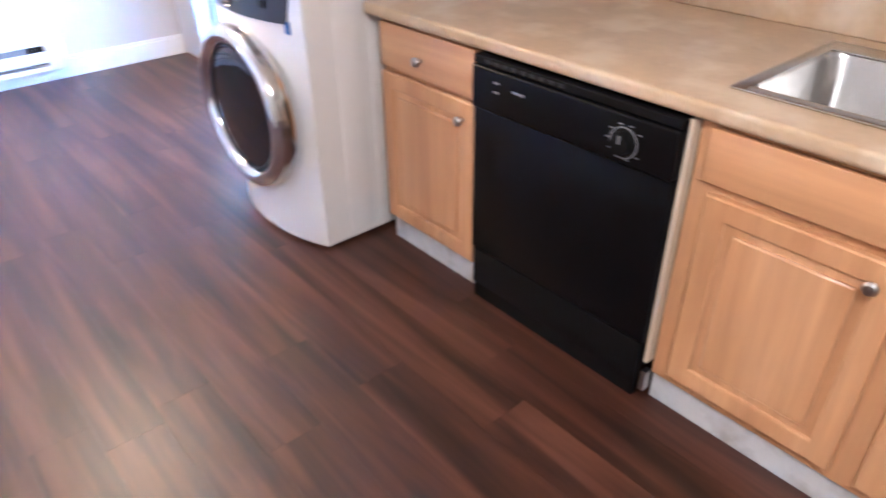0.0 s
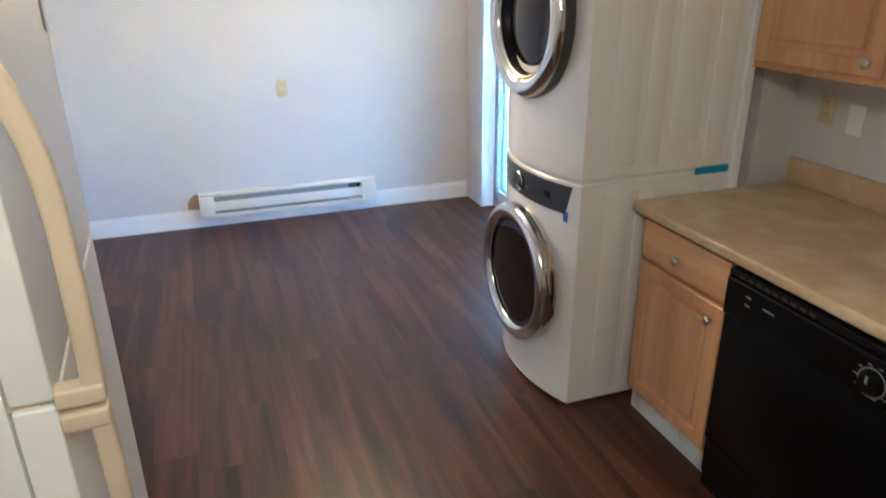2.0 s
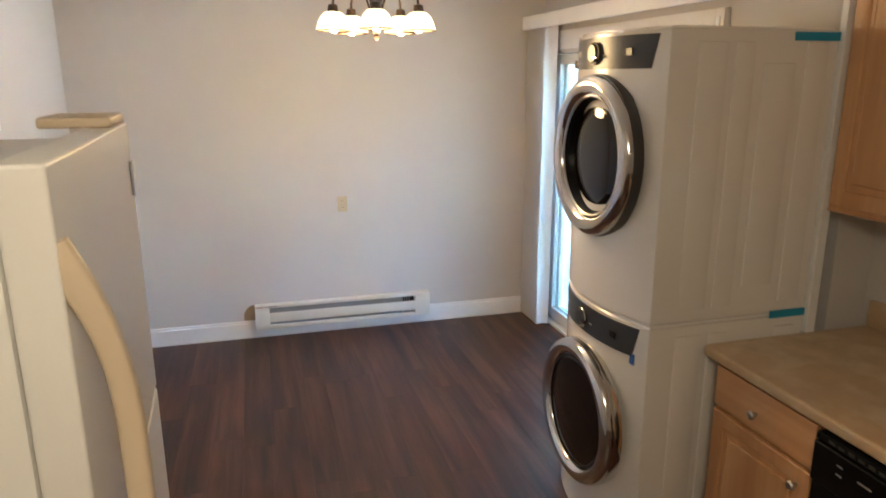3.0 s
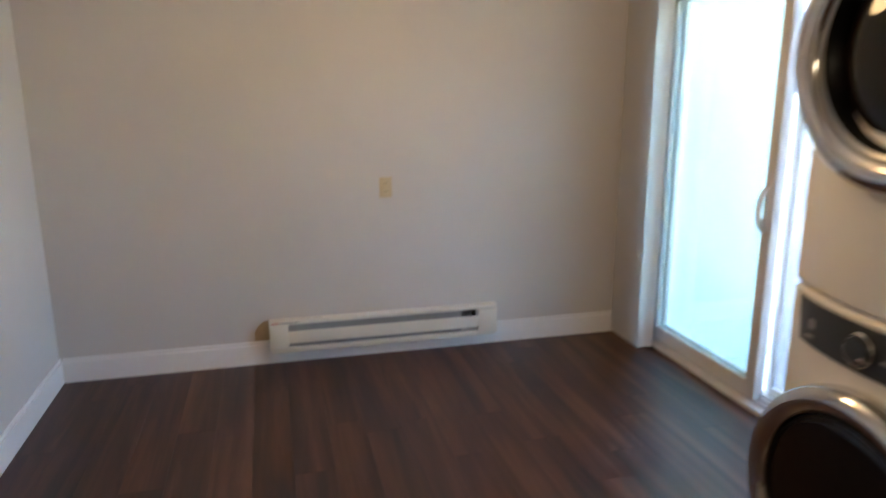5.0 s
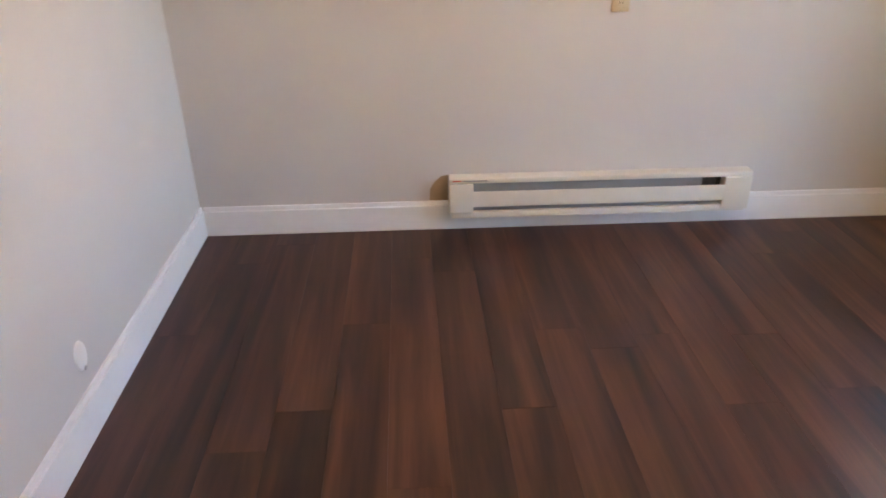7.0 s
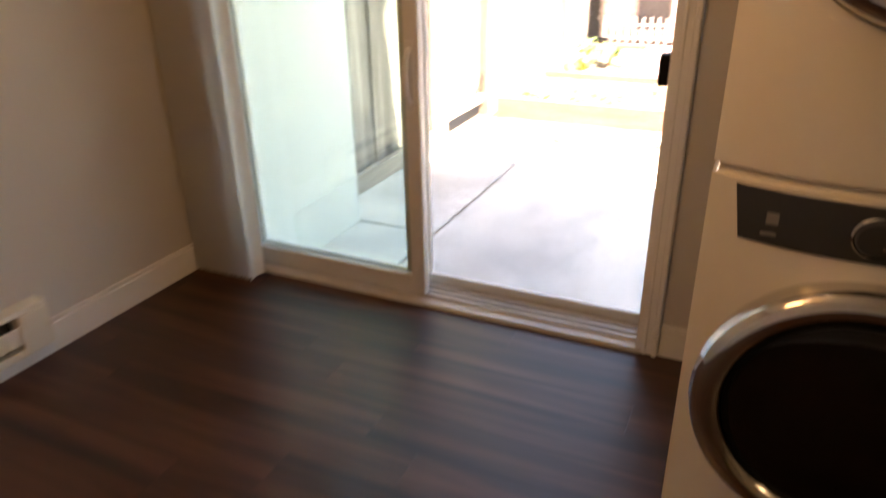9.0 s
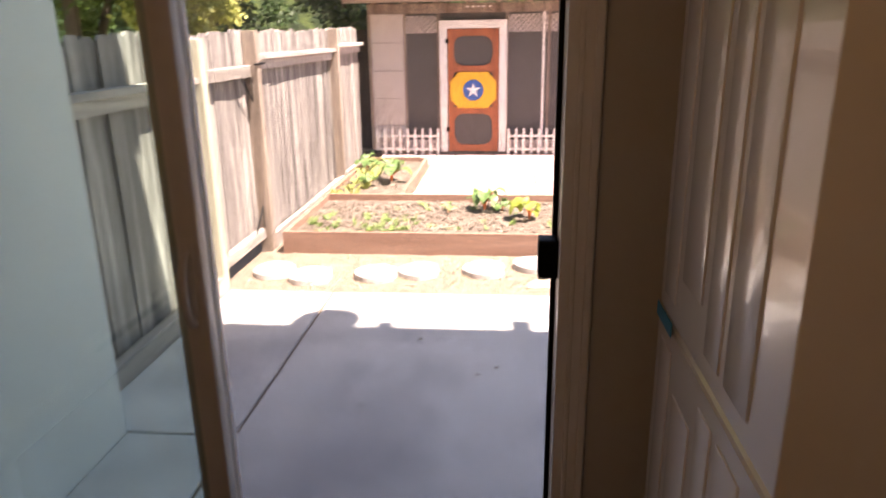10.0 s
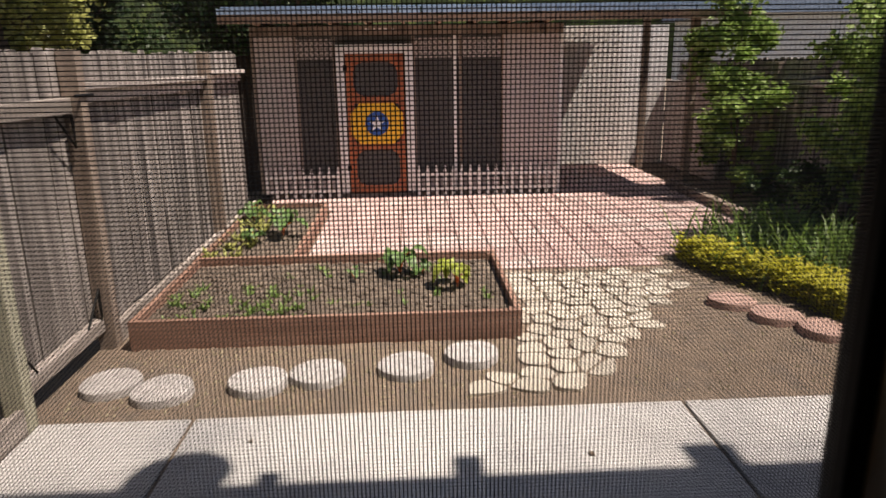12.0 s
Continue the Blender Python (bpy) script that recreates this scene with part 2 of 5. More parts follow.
LEAFD = mat("leaf_dark", (0.035, 0.07, 0.02), 0.5, vary=0.45, scale=1.6, fine=12, bump=0.0)
LEAFY = mat("leaf_yellow", (0.45, 0.47, 0.14), 0.55, vary=0.4, scale=1.5, fine=12, bump=0.0)
LEAFB = mat("leaf_bright", (0.29, 0.41, 0.11), 0.5, vary=0.45, scale=2.5, fine=14, bump=0.0)
SHADEWOOD = wood_mat("gap_shade_board", (0.02, 0.014, 0.011), (0.035, 0.025, 0.019), (0.055, 0.04, 0.03), 'z', 0.85, 0.7, 0.5, bump=0.3)
PALEWALL = mat("pale_siding", (0.66, 0.69, 0.67), 0.8, vary=0.06)
CHARD = mat("chard_leaf", (0.15, 0.26, 0.08), 0.45, vary=0.3, scale=14, fine=60, bump=0.2)
CHARDY = mat("chard_yellow_leaf", (0.36, 0.42, 0.07), 0.45, vary=0.3, scale=14, fine=60, bump=0.2)
STEM = mat("chard_stem", (0.55, 0.14, 0.03), 0.45, vary=0.2, scale=20, bump=0.0)
FARWOOD = mat("far_wood", (0.028, 0.05, 0.014), 0.9, vary=0.48, scale=0.5, fine=2.5, bump=0.0, spots=(0.10, 0.14, 0.035), spot_scale=0.9)
DRYLEAF = mat("dry_leaf", (0.13, 0.09, 0.05), 0.8, vary=0.3, scale=30)
LITTER = mat("pale_litter", (0.40, 0.35, 0.24), 0.9, vary=0.4, scale=25, fine=90, bump=0.2)
LIME = mat("lime_ground_cover", (0.52, 0.50, 0.04), 0.6, vary=0.35, scale=6, fine=30, bump=0.0)
BARK = mat("bark", (0.12, 0.085, 0.06), 0.9, vary=0.25, scale=5, fine=30, bump=0.8)
ROOFING = mat("roofing", (0.22, 0.21, 0.20), 0.9, vary=0.15)

for m_, lev in ((BLACK, 0.16), (BLACKMATT, 0.15), (DARKGLASS, 0.45), (FLOOR, 0.5)):
    m_.node_tree.nodes["Principled BSDF"].inputs["Specular IOR Level"].default_value = lev

# leaves let some light through
for m_ in (LEAF, LEAFB, LEAFD, LEAFY, CHARD, CHARDY, LIME):
    n_, l_ = m_.node_tree.nodes, m_.node_tree.links
    tr, mix_ = n_.new("ShaderNodeBsdfTranslucent"), n_.new("ShaderNodeMixShader")
    pb = n_["Principled BSDF"]
    l_.new(pb.inputs["Base Color"].links[0].from_socket, tr.inputs["Color"])
    mix_.inputs[0].default_value = 0.4
    l_.new(pb.outputs[0], mix_.inputs[1])
    l_.new(tr.outputs[0], mix_.inputs[2])
    l_.new(mix_.outputs[0], n_["Material Output"].inputs["Surface"])

# ---- helpers for building ----


def thing(name, x, y, z, label, category, group="", kind=""):
    ob = new(name)
    ob.location = (x, y, z)
    ob.empty_display_size = 0.1
    return tagged(ob, label, category, group, kind)


def mesh_object(name, bm, material, smooth=False):
    me = bpy.data.meshes.new(name)
    bm.to_mesh(me)
    bm.free()
    me.materials.append(material)
    if smooth:
        me.shade_smooth()
        me.set_sharp_from_angle(angle=radians(38))
    return new(name, me)


def under(ob, parent):
    ob.parent = parent
    ob.matrix_parent_inverse = Matrix.Translation(-parent.location)
    return ob


def part(name, bm, material, parent, label="", smooth=False):
    ob = under(mesh_object(name, bm, material, smooth), parent)
    return tagged(ob, label) if label else ob


def solid(name, bm, material, label, category="", group="", kind="", smooth=False):
    return tagged(mesh_object(name, bm, material, smooth), label, category, group, kind)


def box(x0, x1, y0, y1, z0, z1, bev=0.0, seg=2, bm=None):
    own = bmesh.new()
    bmesh.ops.create_cube(own, size=1)
    for v in own.verts:
        v.co = Vector(((x0 + x1) / 2 + v.co.x * (x1 - x0), (y0 + y1) / 2 + v.co.y * (y1 - y0), (z0 + z1) / 2 + v.co.z * (z1 - z0)))
    if bev:
        bmesh.ops.bevel(own, geom=own.edges[:], offset=bev, segments=seg, affect='EDGES', profile=0.6)
    return join(bm, own)


def join(bm, own):
    if bm is None:
        return own
    me = bpy.data.meshes.new("joined")
    own.to_mesh(me)
    own.free()
    bm.from_mesh(me)
    bpy.data.meshes.remove(me)
    return bm


def cyl(p, q, r, r2=None, seg=16, bm=None, caps=True):
    """A round bar from p to q."""
    p, q = Vector(p), Vector(q)
    own = bmesh.new()
    bmesh.ops.create_cone(own, cap_ends=caps, segments=seg, radius1=r, radius2=r if r2 is None else r2, depth=(q - p).length)
    turn = (q - p).to_track_quat('Z', 'Y').to_matrix().to_4x4()
    bmesh.ops.transform(own, matrix=Matrix.Translation((p + q) / 2) @ turn, verts=own.verts)
    return join(bm, own)


def lathe(profile, m, seg=32, bm=None):
    """Turns a profile of (radius, height) round the z axis of m."""
    own = bmesh.new()
    rings = []
    for r, h in profile:
        rings.append([own.verts.new(m @ Vector((r * math.cos(2 * math.pi * k / seg), r * math.sin(2 * math.pi * k / seg), h))) for k in range(seg)])
    for a, b in zip(rings, rings[1:]):
        for k in range(seg):
            own.faces.new((a[k], a[(k + 1) % seg], b[(k + 1) % seg], b[k]))
    annular = min(r for r, h in profile) > 0.02
    for ring, flip in ((rings[0], True), (rings[-1], False)):
        if not annular and (ring[0].co - ring[seg // 2].co).length > 1e-4:
            own.faces.new(ring[::-1] if flip else ring)
    bmesh.ops.remove_doubles(own, verts=own.verts, dist=1e-5)
    bmesh.ops.recalc_face_normals(own, faces=own.faces)
    return join(bm, own)


def tube(points, r, seg=10, bm=None, flat=1.0):
    """A bent bar through the points; flat squeezes its section."""
    own = bmesh.new()
    pts = [Vector(p) for p in points]
    rings = []
    for i, p in enumerate(pts):
        d = (pts[min(i + 1, len(pts) - 1)] - pts[max(i - 1, 0)]).normalized()
        a = d.cross(Vector((0, 1, 0)))
        if a.length < 0.1:
            a = d.cross(Vector((1, 0, 0)))
        a.normalize()
        b = d.cross(a).normalized()
        rr = r[i] if isinstance(r, (list, tuple)) else r
        rings.append([own.verts.new(p + rr * (math.cos(2 * math.pi * k / seg) * a * flat + math.sin(2 * math.pi * k / seg) * b)) for k in range(seg)])
    for a, b in zip(rings, rings[1:]):
        for k in range(seg):
            own.faces.new((a[k], a[(k + 1) % seg], b[(k + 1) % seg], b[k]))
    own.faces.new(rings[0][::-1])
    own.faces.new(rings[-1])
    bmesh.ops.recalc_face_normals(own, faces=own.faces)
    return join(bm, own)


def prism(outline, z0, z1, bev=0.0, bm=None, m=None):
    """A flat shape of (x, y) corners, raised from z0 to z1, then laid by m."""
    own = bmesh.new()
    low = [own.verts.new((x, y, z0)) for x, y in outline]
    top = [own.verts.new((x, y, z1)) for x, y in outline]
    own.faces.new(low[::-1])
    own.faces.new(top)
    for k in range(len(low)):
        j = (k + 1) % len(low)
        own.faces.new((low[k], low[j], top[j], top[k]))
    bmesh.ops.recalc_face_normals(own, faces=own.faces)
    if bev:
        edges = [e for e in own.edges if all(v in top for v in e.verts)]
        bmesh.ops.bevel(own, geom=edges, offset=bev, segments=2, affect='EDGES')
    if m is not None:
        bmesh.ops.transform(own, matrix=m, verts=own.verts)
        bmesh.ops.recalc_face_normals(own, faces=own.faces)
    return join(bm, own)


def bez(a, b, c, d, n=10):
    a, b, c, d = map(Vector, (a, b, c, d))
    return [(1 - t) ** 3 * a + 3 * t * (1 - t) ** 2 * b + 3 * t * t * (1 - t) * c + t ** 3 * d for t in [k / n for k in range(n + 1)]]


FACE_X = Matrix(((0, 0, -1, 0), (1, 0, 0, 0), (0, 1, 0, 0), (0, 0, 0, 1)))  # (u, v, w) to y = u, z = v, x = -w


def on_x(x, y, z):
    """A frame on a surface that faces -x: u along y, v up, w out of it."""
    return Matrix.Translation((x, y, z)) @ FACE_X

# ---- structure: plan of the room ----
XL, XR, XK, YF, YB, ZC = -0.63, 2.68, 2.86, 4.30, -3.6, 2.52
XO = 2.86            # outer face of the door wall
DY0, DY1, DZ = 2.225, 4.12, 2.07   # rough opening of the glass door

solid("floor", box(XL - 0.1, XK, YB, YF, -0.12, -0.006), FLOORBED, "dark joint bed under the plank floor", "floor", kind="structure")
solid("wall_far", box(XL - 0.15, XO, YF, YF + 0.15, -0.12, 2.7), WALL, "pale grey painted dining wall", "wall", kind="structure")
solid("wall_left", box(XL - 0.15, XL, YB - 0.15, YF, -0.12, 2.7), WALL, "pale grey painted side wall", "wall", kind="structure")
solid("wall_back", box(XL, XK + 0.15, YB - 0.15, YB, -0.12, 2.7), WALL, "pale grey painted wall behind the kitchen", "wall", kind="structure")
wr = box(XR, XO, 1.40, DY0, -0.12, 2.7)
box(XR, XO, DY1, YF, -0.12, 2.7, bm=wr)
box(XR, XO, DY0, DY1, DZ, 2.7, bm=wr)
solid("wall_door", wr, WALL, "pale grey wall around the glass door", "wall", kind="structure")
solid("wall_kitchen", box(XK, XK + 0.15, YB, 1.40, -0.12, 2.7), WALL, "pale grey painted kitchen wall", "wall", kind="structure")
solid("ceiling", box(XL - 0.15, XK + 0.15, YB - 0.15, YF + 0.15, ZC, ZC + 0.1), CEIL, "white textured ceiling", "ceiling", kind="structure")
solid("trim", box(2.535, 2.575, 1.345, 1.375, 0.915, ZC, 0.003), TRIM, "narrow painted filler strip beside the dryer", "trim", kind="structure")


def baseboard(name, x0, x1, y0, y1, axis, side):
    """A board with a rounded top edge and a thin cap line."""
    bm = box(x0, x1, y0, y1, 0.0, 0.115, 0.003)
    if axis == 'x':
        yy = (y0, y0 + 0.009) if side < 0 else (y1 - 0.009, y1)
        box(x0, x1, (yy[0] if side > 0 else yy[0] + 0.004), (yy[1] if side < 0 else yy[1] - 0.0), 0.1145, 0.135, 0.003, bm=bm)
    else:
        box(x0 if side < 0 else x1 - 0.009, x0 + 0.009 if side < 0 else x1, y0, y1, 0.1145, 0.135, 0.003, bm=bm)
    return solid(name, bm, TRIM, "white painted skirting board along the wall", "baseboard", kind="structure")


baseboard("baseboard", XL + 0.015, XR, YF - 0.015, YF, 'x', 1)
baseboard("baseboard", XL, XL + 0.015, 1.02, YF, 'y', -1)
baseboard("baseboard", XR - 0.013, XR, 1.98, 2.163, 'y', 1)

# casing round the glass door
cs = thing("door_trim", XR, 2.2, 0, "white painted wood casing of the glass door", "trim", kind="structure")
for nm, bmx in (("casing", box(XR - 0.02, XR, 2.165, 2.245, 0, 2.19, 0.004)), ("casing_bead", box(XR - 0.030, XR - 0.0195, 2.168, 2.186, 0, 2.185, 0.004)),
                ("casing_bead", box(XR - 0.026, XR - 0.0195, 2.208, 2.220, 0, 2.15, 0.003)),
                ("casing", box(XR - 0.02, XR, 4.10, 4.2, 0, 2.19, 0.004)), ("head_casing", box(XR - 0.02, XR, 2.2455, 4.0995, 2.06, 2.19, 0.004))):
    part(nm, bmx, TRIM, cs)

# ---- refrigerator ----
FX, FY0, FY1 = 0.277, 0.165, 0.93
fr = thing("refrigerator", 0.277, 0.55, 0, "white top-freezer refrigerator with curved almond handles", "refrigerator")
part("cabinet", box(-0.50, FX - 0.062, FY0 + 0.005, FY1 - 0.005, 0.03, 1.765, 0.008), FRIDGE, fr, smooth=True)
part("kick_grille", box(-0.45, FX - 0.05, FY0 + 0.02, FY1 - 0.02, 0.0, 0.029), BLACKMATT, fr, "dark kick grille")
fz = part("freezer_door", box(FX - 0.058, FX, FY0, FY1, 1.183, 1.795, 0.006, 3), FRIDGE, fr, smooth=True)
rf = part("fridge_door", box(FX - 0.058, FX, FY0, FY1, 0.06, 1.174, 0.006, 3), FRIDGE, fr, smooth=True)
part("gasket", box(FX - 0.062, FX - 0.02, FY0 + 0.01, FY1 - 0.01, 1.172, 1.185), HANDLE_W, fr)
part("hinge_cover", box(FX - 0.13, FX - 0.005, FY1 - 0.20, FY1 - 0.01, 1.7955, 1.816, 0.006, 3), HANDLE_W, fr, "almond plastic hinge cover", smooth=True)
part("badge", box(FX + 0.0005, FX + 0.007, FY1 - 0.045, FY1 - 0.012, 1.640, 1.715, 0.002), NICKEL, fr, "small raised grey badge")


def fridge_handle(door, z_tip, z_seat, up):
    """A flat curved band that springs from the door's edge and ends in a squared seat."""
    yc = FY0 + 0.017
    pts = bez((FX - 0.003, yc, z_tip), (FX + 0.022, yc, z_tip - 0.05 * up), (FX + 0.058, yc, z_tip - 0.11 * up), (FX + 0.062, yc, z_tip - 0.24 * up), 14)
    pts += bez((FX + 0.062, yc, z_tip - 0.24 * up), (FX + 0.064, yc, z_tip - 0.32 * up), (FX + 0.064, yc, z_seat + 0.06 * up), (FX + 0.060, yc, z_seat), 8)[1:]
    own = bmesh.new()
    rings = []
    for i, p in enumerate(pts):
        d_ = (pts[min(i + 1, len(pts) - 1)] - pts[max(i - 1, 0)]).normalized()
        n_ = Vector((-d_.z, 0, d_.x)) * (1 if -d_.z > 0 else -1)
        w_, h_ = 0.0165 + 0.006 * max(0, 1 - i / 9), 0.015
        c_ = p - n_ * 0.010
        ring = []
        for k in range(16):
            a_ = 2 * math.pi * k / 16
            cs_, sn_ = math.cos(a_), math.sin(a_)
            ring.append(own.verts.new(c_ + n_ * w_ * math.copysign(abs(cs_) ** 0.55, cs_) + Vector((0, h_ * math.copysign(abs(sn_) ** 0.55, sn_), 0))))
        rings.append(ring)
    for r0, r1 in zip(rings, rings[1:]):
        for k in range(16):
            own.faces.new((r0[k], r0[(k + 1) % 16], r1[(k + 1) % 16], r1[k]))
    own.faces.new(rings[0][::-1])
    own.faces.new(rings[-1])
    bmesh.ops.recalc_face_normals(own, faces=own.faces)
    box(FX - 0.002, FX + 0.066, yc - 0.018, yc + 0.018, z_seat - 0.016, z_seat + 0.016, 0.007, 3, bm=own)
    part("handle", own, HANDLE_W, door, "curved almond plastic handle", smooth=True)


fridge_handle(fz, 1.70, 1.180, 1)
fridge_handle(rf, 0.62, 1.139, -1)
fr.rotation_euler.z = radians(2.5)      # stands a little askew

# ---- washer and dryer stack ----
WY0, WY1, WXF, WXB = 1.365, 2.035, 1.86, 2.53
WYC = (WY0 + WY1) / 2


def front_x(y, bulge=0.075):
    u = (y - WYC) / (WY1 - WY0) * 2
    return WXF - bulge * (1 - min(1, abs(u)) ** 2.2)


def bowed(z0, z1, y0=WY0, y1=WY1, back=None, out=0.0, n=18, bev=0.012, bulge=0.075):
    """A block whose front follows the machine's bowed face."""
    ys = [y0 + (y1 - y0) * k / n for k in range(n + 1)]
    outline = [(front_x(y, bulge) - out, y) for y in ys]
    if back is None:
        outline += [(WXB, y1), (WXB, y0)]
    else:
        outline += [(front_x(y, bulge) + back, y) for y in reversed(ys)]
    own = prism(outline, z0, z1)
    bmesh.ops.bevel(own, geom=[e for e in own.edges if abs(e.verts[0].co.z - e.verts[1].co.z) < 1e-6], offset=bev, segments=3, affect='EDGES')
    return own


def machine(name, z0, z1, panel_top, label, door_z, washer):
    t = thing(name, 2.2, WYC, z0, label, "washer" if washer else "dryer")
    part("body", bowed(z0 + (0.010 if washer else 0.0), z1), APPL, t, smooth=True)
    if washer:
        for fx, fy in ((1.93, 1.42), (1.93, 1.98), (2.47, 1.42), (2.47, 1.98)):
            part("foot", cyl((fx, fy, 0), (fx, fy, 0.03), 0.022), RUBBER, t)
    for ys, sgn in ((WY0, -1), (WY1, 1)):
        for k, (a, b) in enumerate(((1.97, 2.08), (2.11, 2.19), (2.23, 2.36), (2.40, 2.49))):
            zz = (z0 + 0.05, z1 - 0.05) if k != 2 else (z0 + 0.12, z1 - 0.12)
            part("side_rib", box(a, b, ys - 0.004 if sgn < 0 else ys - 0.006, ys + 0.006 if sgn < 0 else ys + 0.004, *zz, 0.0035), APPL, t, smooth=True)
    pb = panel_top - 0.125
    slab = bowed(pb, panel_top, WY0 + 0.035, WY1 - 0.05, 0.03, 0.004, 18, 0.006)
    for v in slab.verts:      # its ends lean in towards the bottom
        away = max(0.0, abs(v.co.y - WYC) / (WY1 - WY0) * 2 - 0.72) / 0.28
        v.co.y -= math.copysign(away * 0.045 * (panel_top - v.co.z) / 0.125, v.co.y - WYC)
        v.co.x += (front_x(v.co.y) - front_x(v.co.y + math.copysign(away * 0.045 * (panel_top - v.co.z) / 0.125, v.co.y - WYC)))
    panel = part("control_panel", slab, GREYPANEL, t, "dark grey control panel", smooth=True)
    dx, dy, dz = front_x(WYC + 0.02) - 0.004, WYC + 0.03, (pb + panel_top) / 2
    dial = part("dial", lathe([(0.001, 0.0), (0.036, 0.0), (0.036, 0.008), (0.031, 0.020), (0.001, 0.021)], on_x(dx, dy, dz), 28), GREYPANEL, panel, "dark selector dial", smooth=True)
    part("dial_ring", lathe([(0.0355, 0.006), (0.041, 0.006), (0.0415, 0.010), (0.0385, 0.014), (0.0350, 0.011), (0.0355, 0.006)], on_x(dx, dy, dz), 32), CHROME, panel, "thin chrome ring", smooth=True)
    part("dial_pointer", box(dx - 0.024, dx - 0.0205, dy - 0.045, dy - 0.012, dz - 0.018, dz - 0.012, 0.001), CHROME, panel)
    for yy, w in ((WY1 - 0.13, 0.026), (WY0 + 0.16, 0.05)):
        part("marking", box(front_x(yy) - 0.0065, front_x(yy) - 0.003, yy - w / 2, yy + w / 2, dz - 0.012, dz + 0.012), PRINT if w < 0.03 else BLACK, panel)
    part("marking", box(front_x(WY1 - 0.13) - 0.0065, front_x(WY1 - 0.13) - 0.003, WY1 - 0.15, WY1 - 0.11, dz - 0.036, dz - 0.030), PRINT, panel)
    part("marking", box(dx - 0.0035, dx + 0.001, dy - 0.075, dy - 0.055, dz - 0.012, dz - 0.006), PRINT, panel)
    # round door: base ring, chrome hoop, then a smoked cover or an open black funnel with a glass bowl
    mx = on_x(front_x(WYC) + (0.012 if washer else 0.024), WYC, door_z)
    door = part("door", lathe([(0.29, 0.0), (0.306, 0.0), (0.309, 0.03), (0.303, 0.046), (0.285, 0.050), (0.285, 0.0)], mx, 64), CHROME if washer else GREYPANEL, t, "round door ring", smooth=True)
    mid, half_w = (0.272, 0.034) if washer else (0.268, 0.037)
    hoop = [(mid + half_w * math.cos(radians(a_)), 0.042 + 0.034 * math.sin(radians(a_))) for a_ in range(0, 181, 15)]
    part("chrome_ring", lathe([(mid + half_w, 0.03)] + hoop + [(mid - half_w, 0.03)], mx, 64), CHROME, door, "polished chrome ring", smooth=True)
    if washer:
        part("porthole_wall", lathe([(0.240, 0.040), (0.237, 0.052), (0.230, 0.055), (0.224, 0.050)], mx, 64), BLACK, door, "glossy black inner rim", smooth=True)
        part("porthole", lathe([(0.228, 0.050), (0.215, 0.053), (0.18, 0.056), (0.12, 0.060), (0.06, 0.062), (0.001, 0.0625)], mx, 64), DARKGLASS, door, "smoked brown-black porthole cover", smooth=True)
    else:
        part("porthole_wall", lathe([(0.240, 0.046), (0.231, 0.052), (0.226, 0.050), (0.214, 0.030), (0.205, 0.010), (0.200, 0.008)], mx, 64), BLACK, door, "glossy black inner funnel", smooth=True)
        part("porthole", lathe([(0.204, 0.0085), (0.198, 0.018), (0.18, 0.026), (0.14, 0.033), (0.08, 0.038), (0.03, 0.040), (0.001, 0.0405)], mx, 64), DARKGLASS, door, "smoked dark porthole glass", smooth=True)
        part("inner_hoop", lathe([(0.222, 0.0486), (0.227, 0.0535), (0.231, 0.0542), (0.228, 0.0555), (0.222, 0.0522)], mx, 64), NICKEL, door, "thin metal hoop", smooth=True)
    return t


w = machine("washing_machine", 0.0, 1.0, 0.985, "white front-loading washer with chrome-ringed round door", 0.52, True)
part("energy_sticker", box(front_x(1.43) - 0.0025, front_x(1.43) + 0.004, 1.412, 1.446, 0.835, 0.875), STICKER, w, "small blue sticker")
d = machine("clothes_dryer", 1.002, 2.045, 2.028, "white front-loading dryer stacked on the washer", 1.585, False)
part("lint_window", box(front_x(1.97) - 0.008, front_x(1.97) + 0.002, 1.93, 1.995, 1.912, 1.945, 0.004), BLACK, d)
for zz, a, b, lab in ((0.985, 2.37, 2.53, "strip of blue masking tape across the machines' joint"), (2.0, 2.34, 2.53, "strip of blue masking tape on the dryer's top edge")):
    solid("masking_tape", box(a, b, WY0 - 0.0065, WY0 - 0.0042, zz, zz + 0.03), TAPE, lab, "tape", "tape on the stack")
solid("masking_tape", box(2.40, 2.53, WY1 + 0.0042, WY1 + 0.0065, 0.985, 1.015), TAPE, "strip of blue masking tape on the far side of the stack", "tape", "tape on the stack")
solid("drain_hose", tube(bez((2.668, 1.88, 1.43), (2.668, 2.0, 1.45), (2.668, 2.05, 1.28), (2.668, 1.93, 1.19), 16), 0.005, 8), RUBBER, "black appliance hose looped against the wall behind the stack", "hose", smooth=True)

# ---- base cabinets, counter, dishwasher ----
CX = 2.10            # faces of doors and drawers


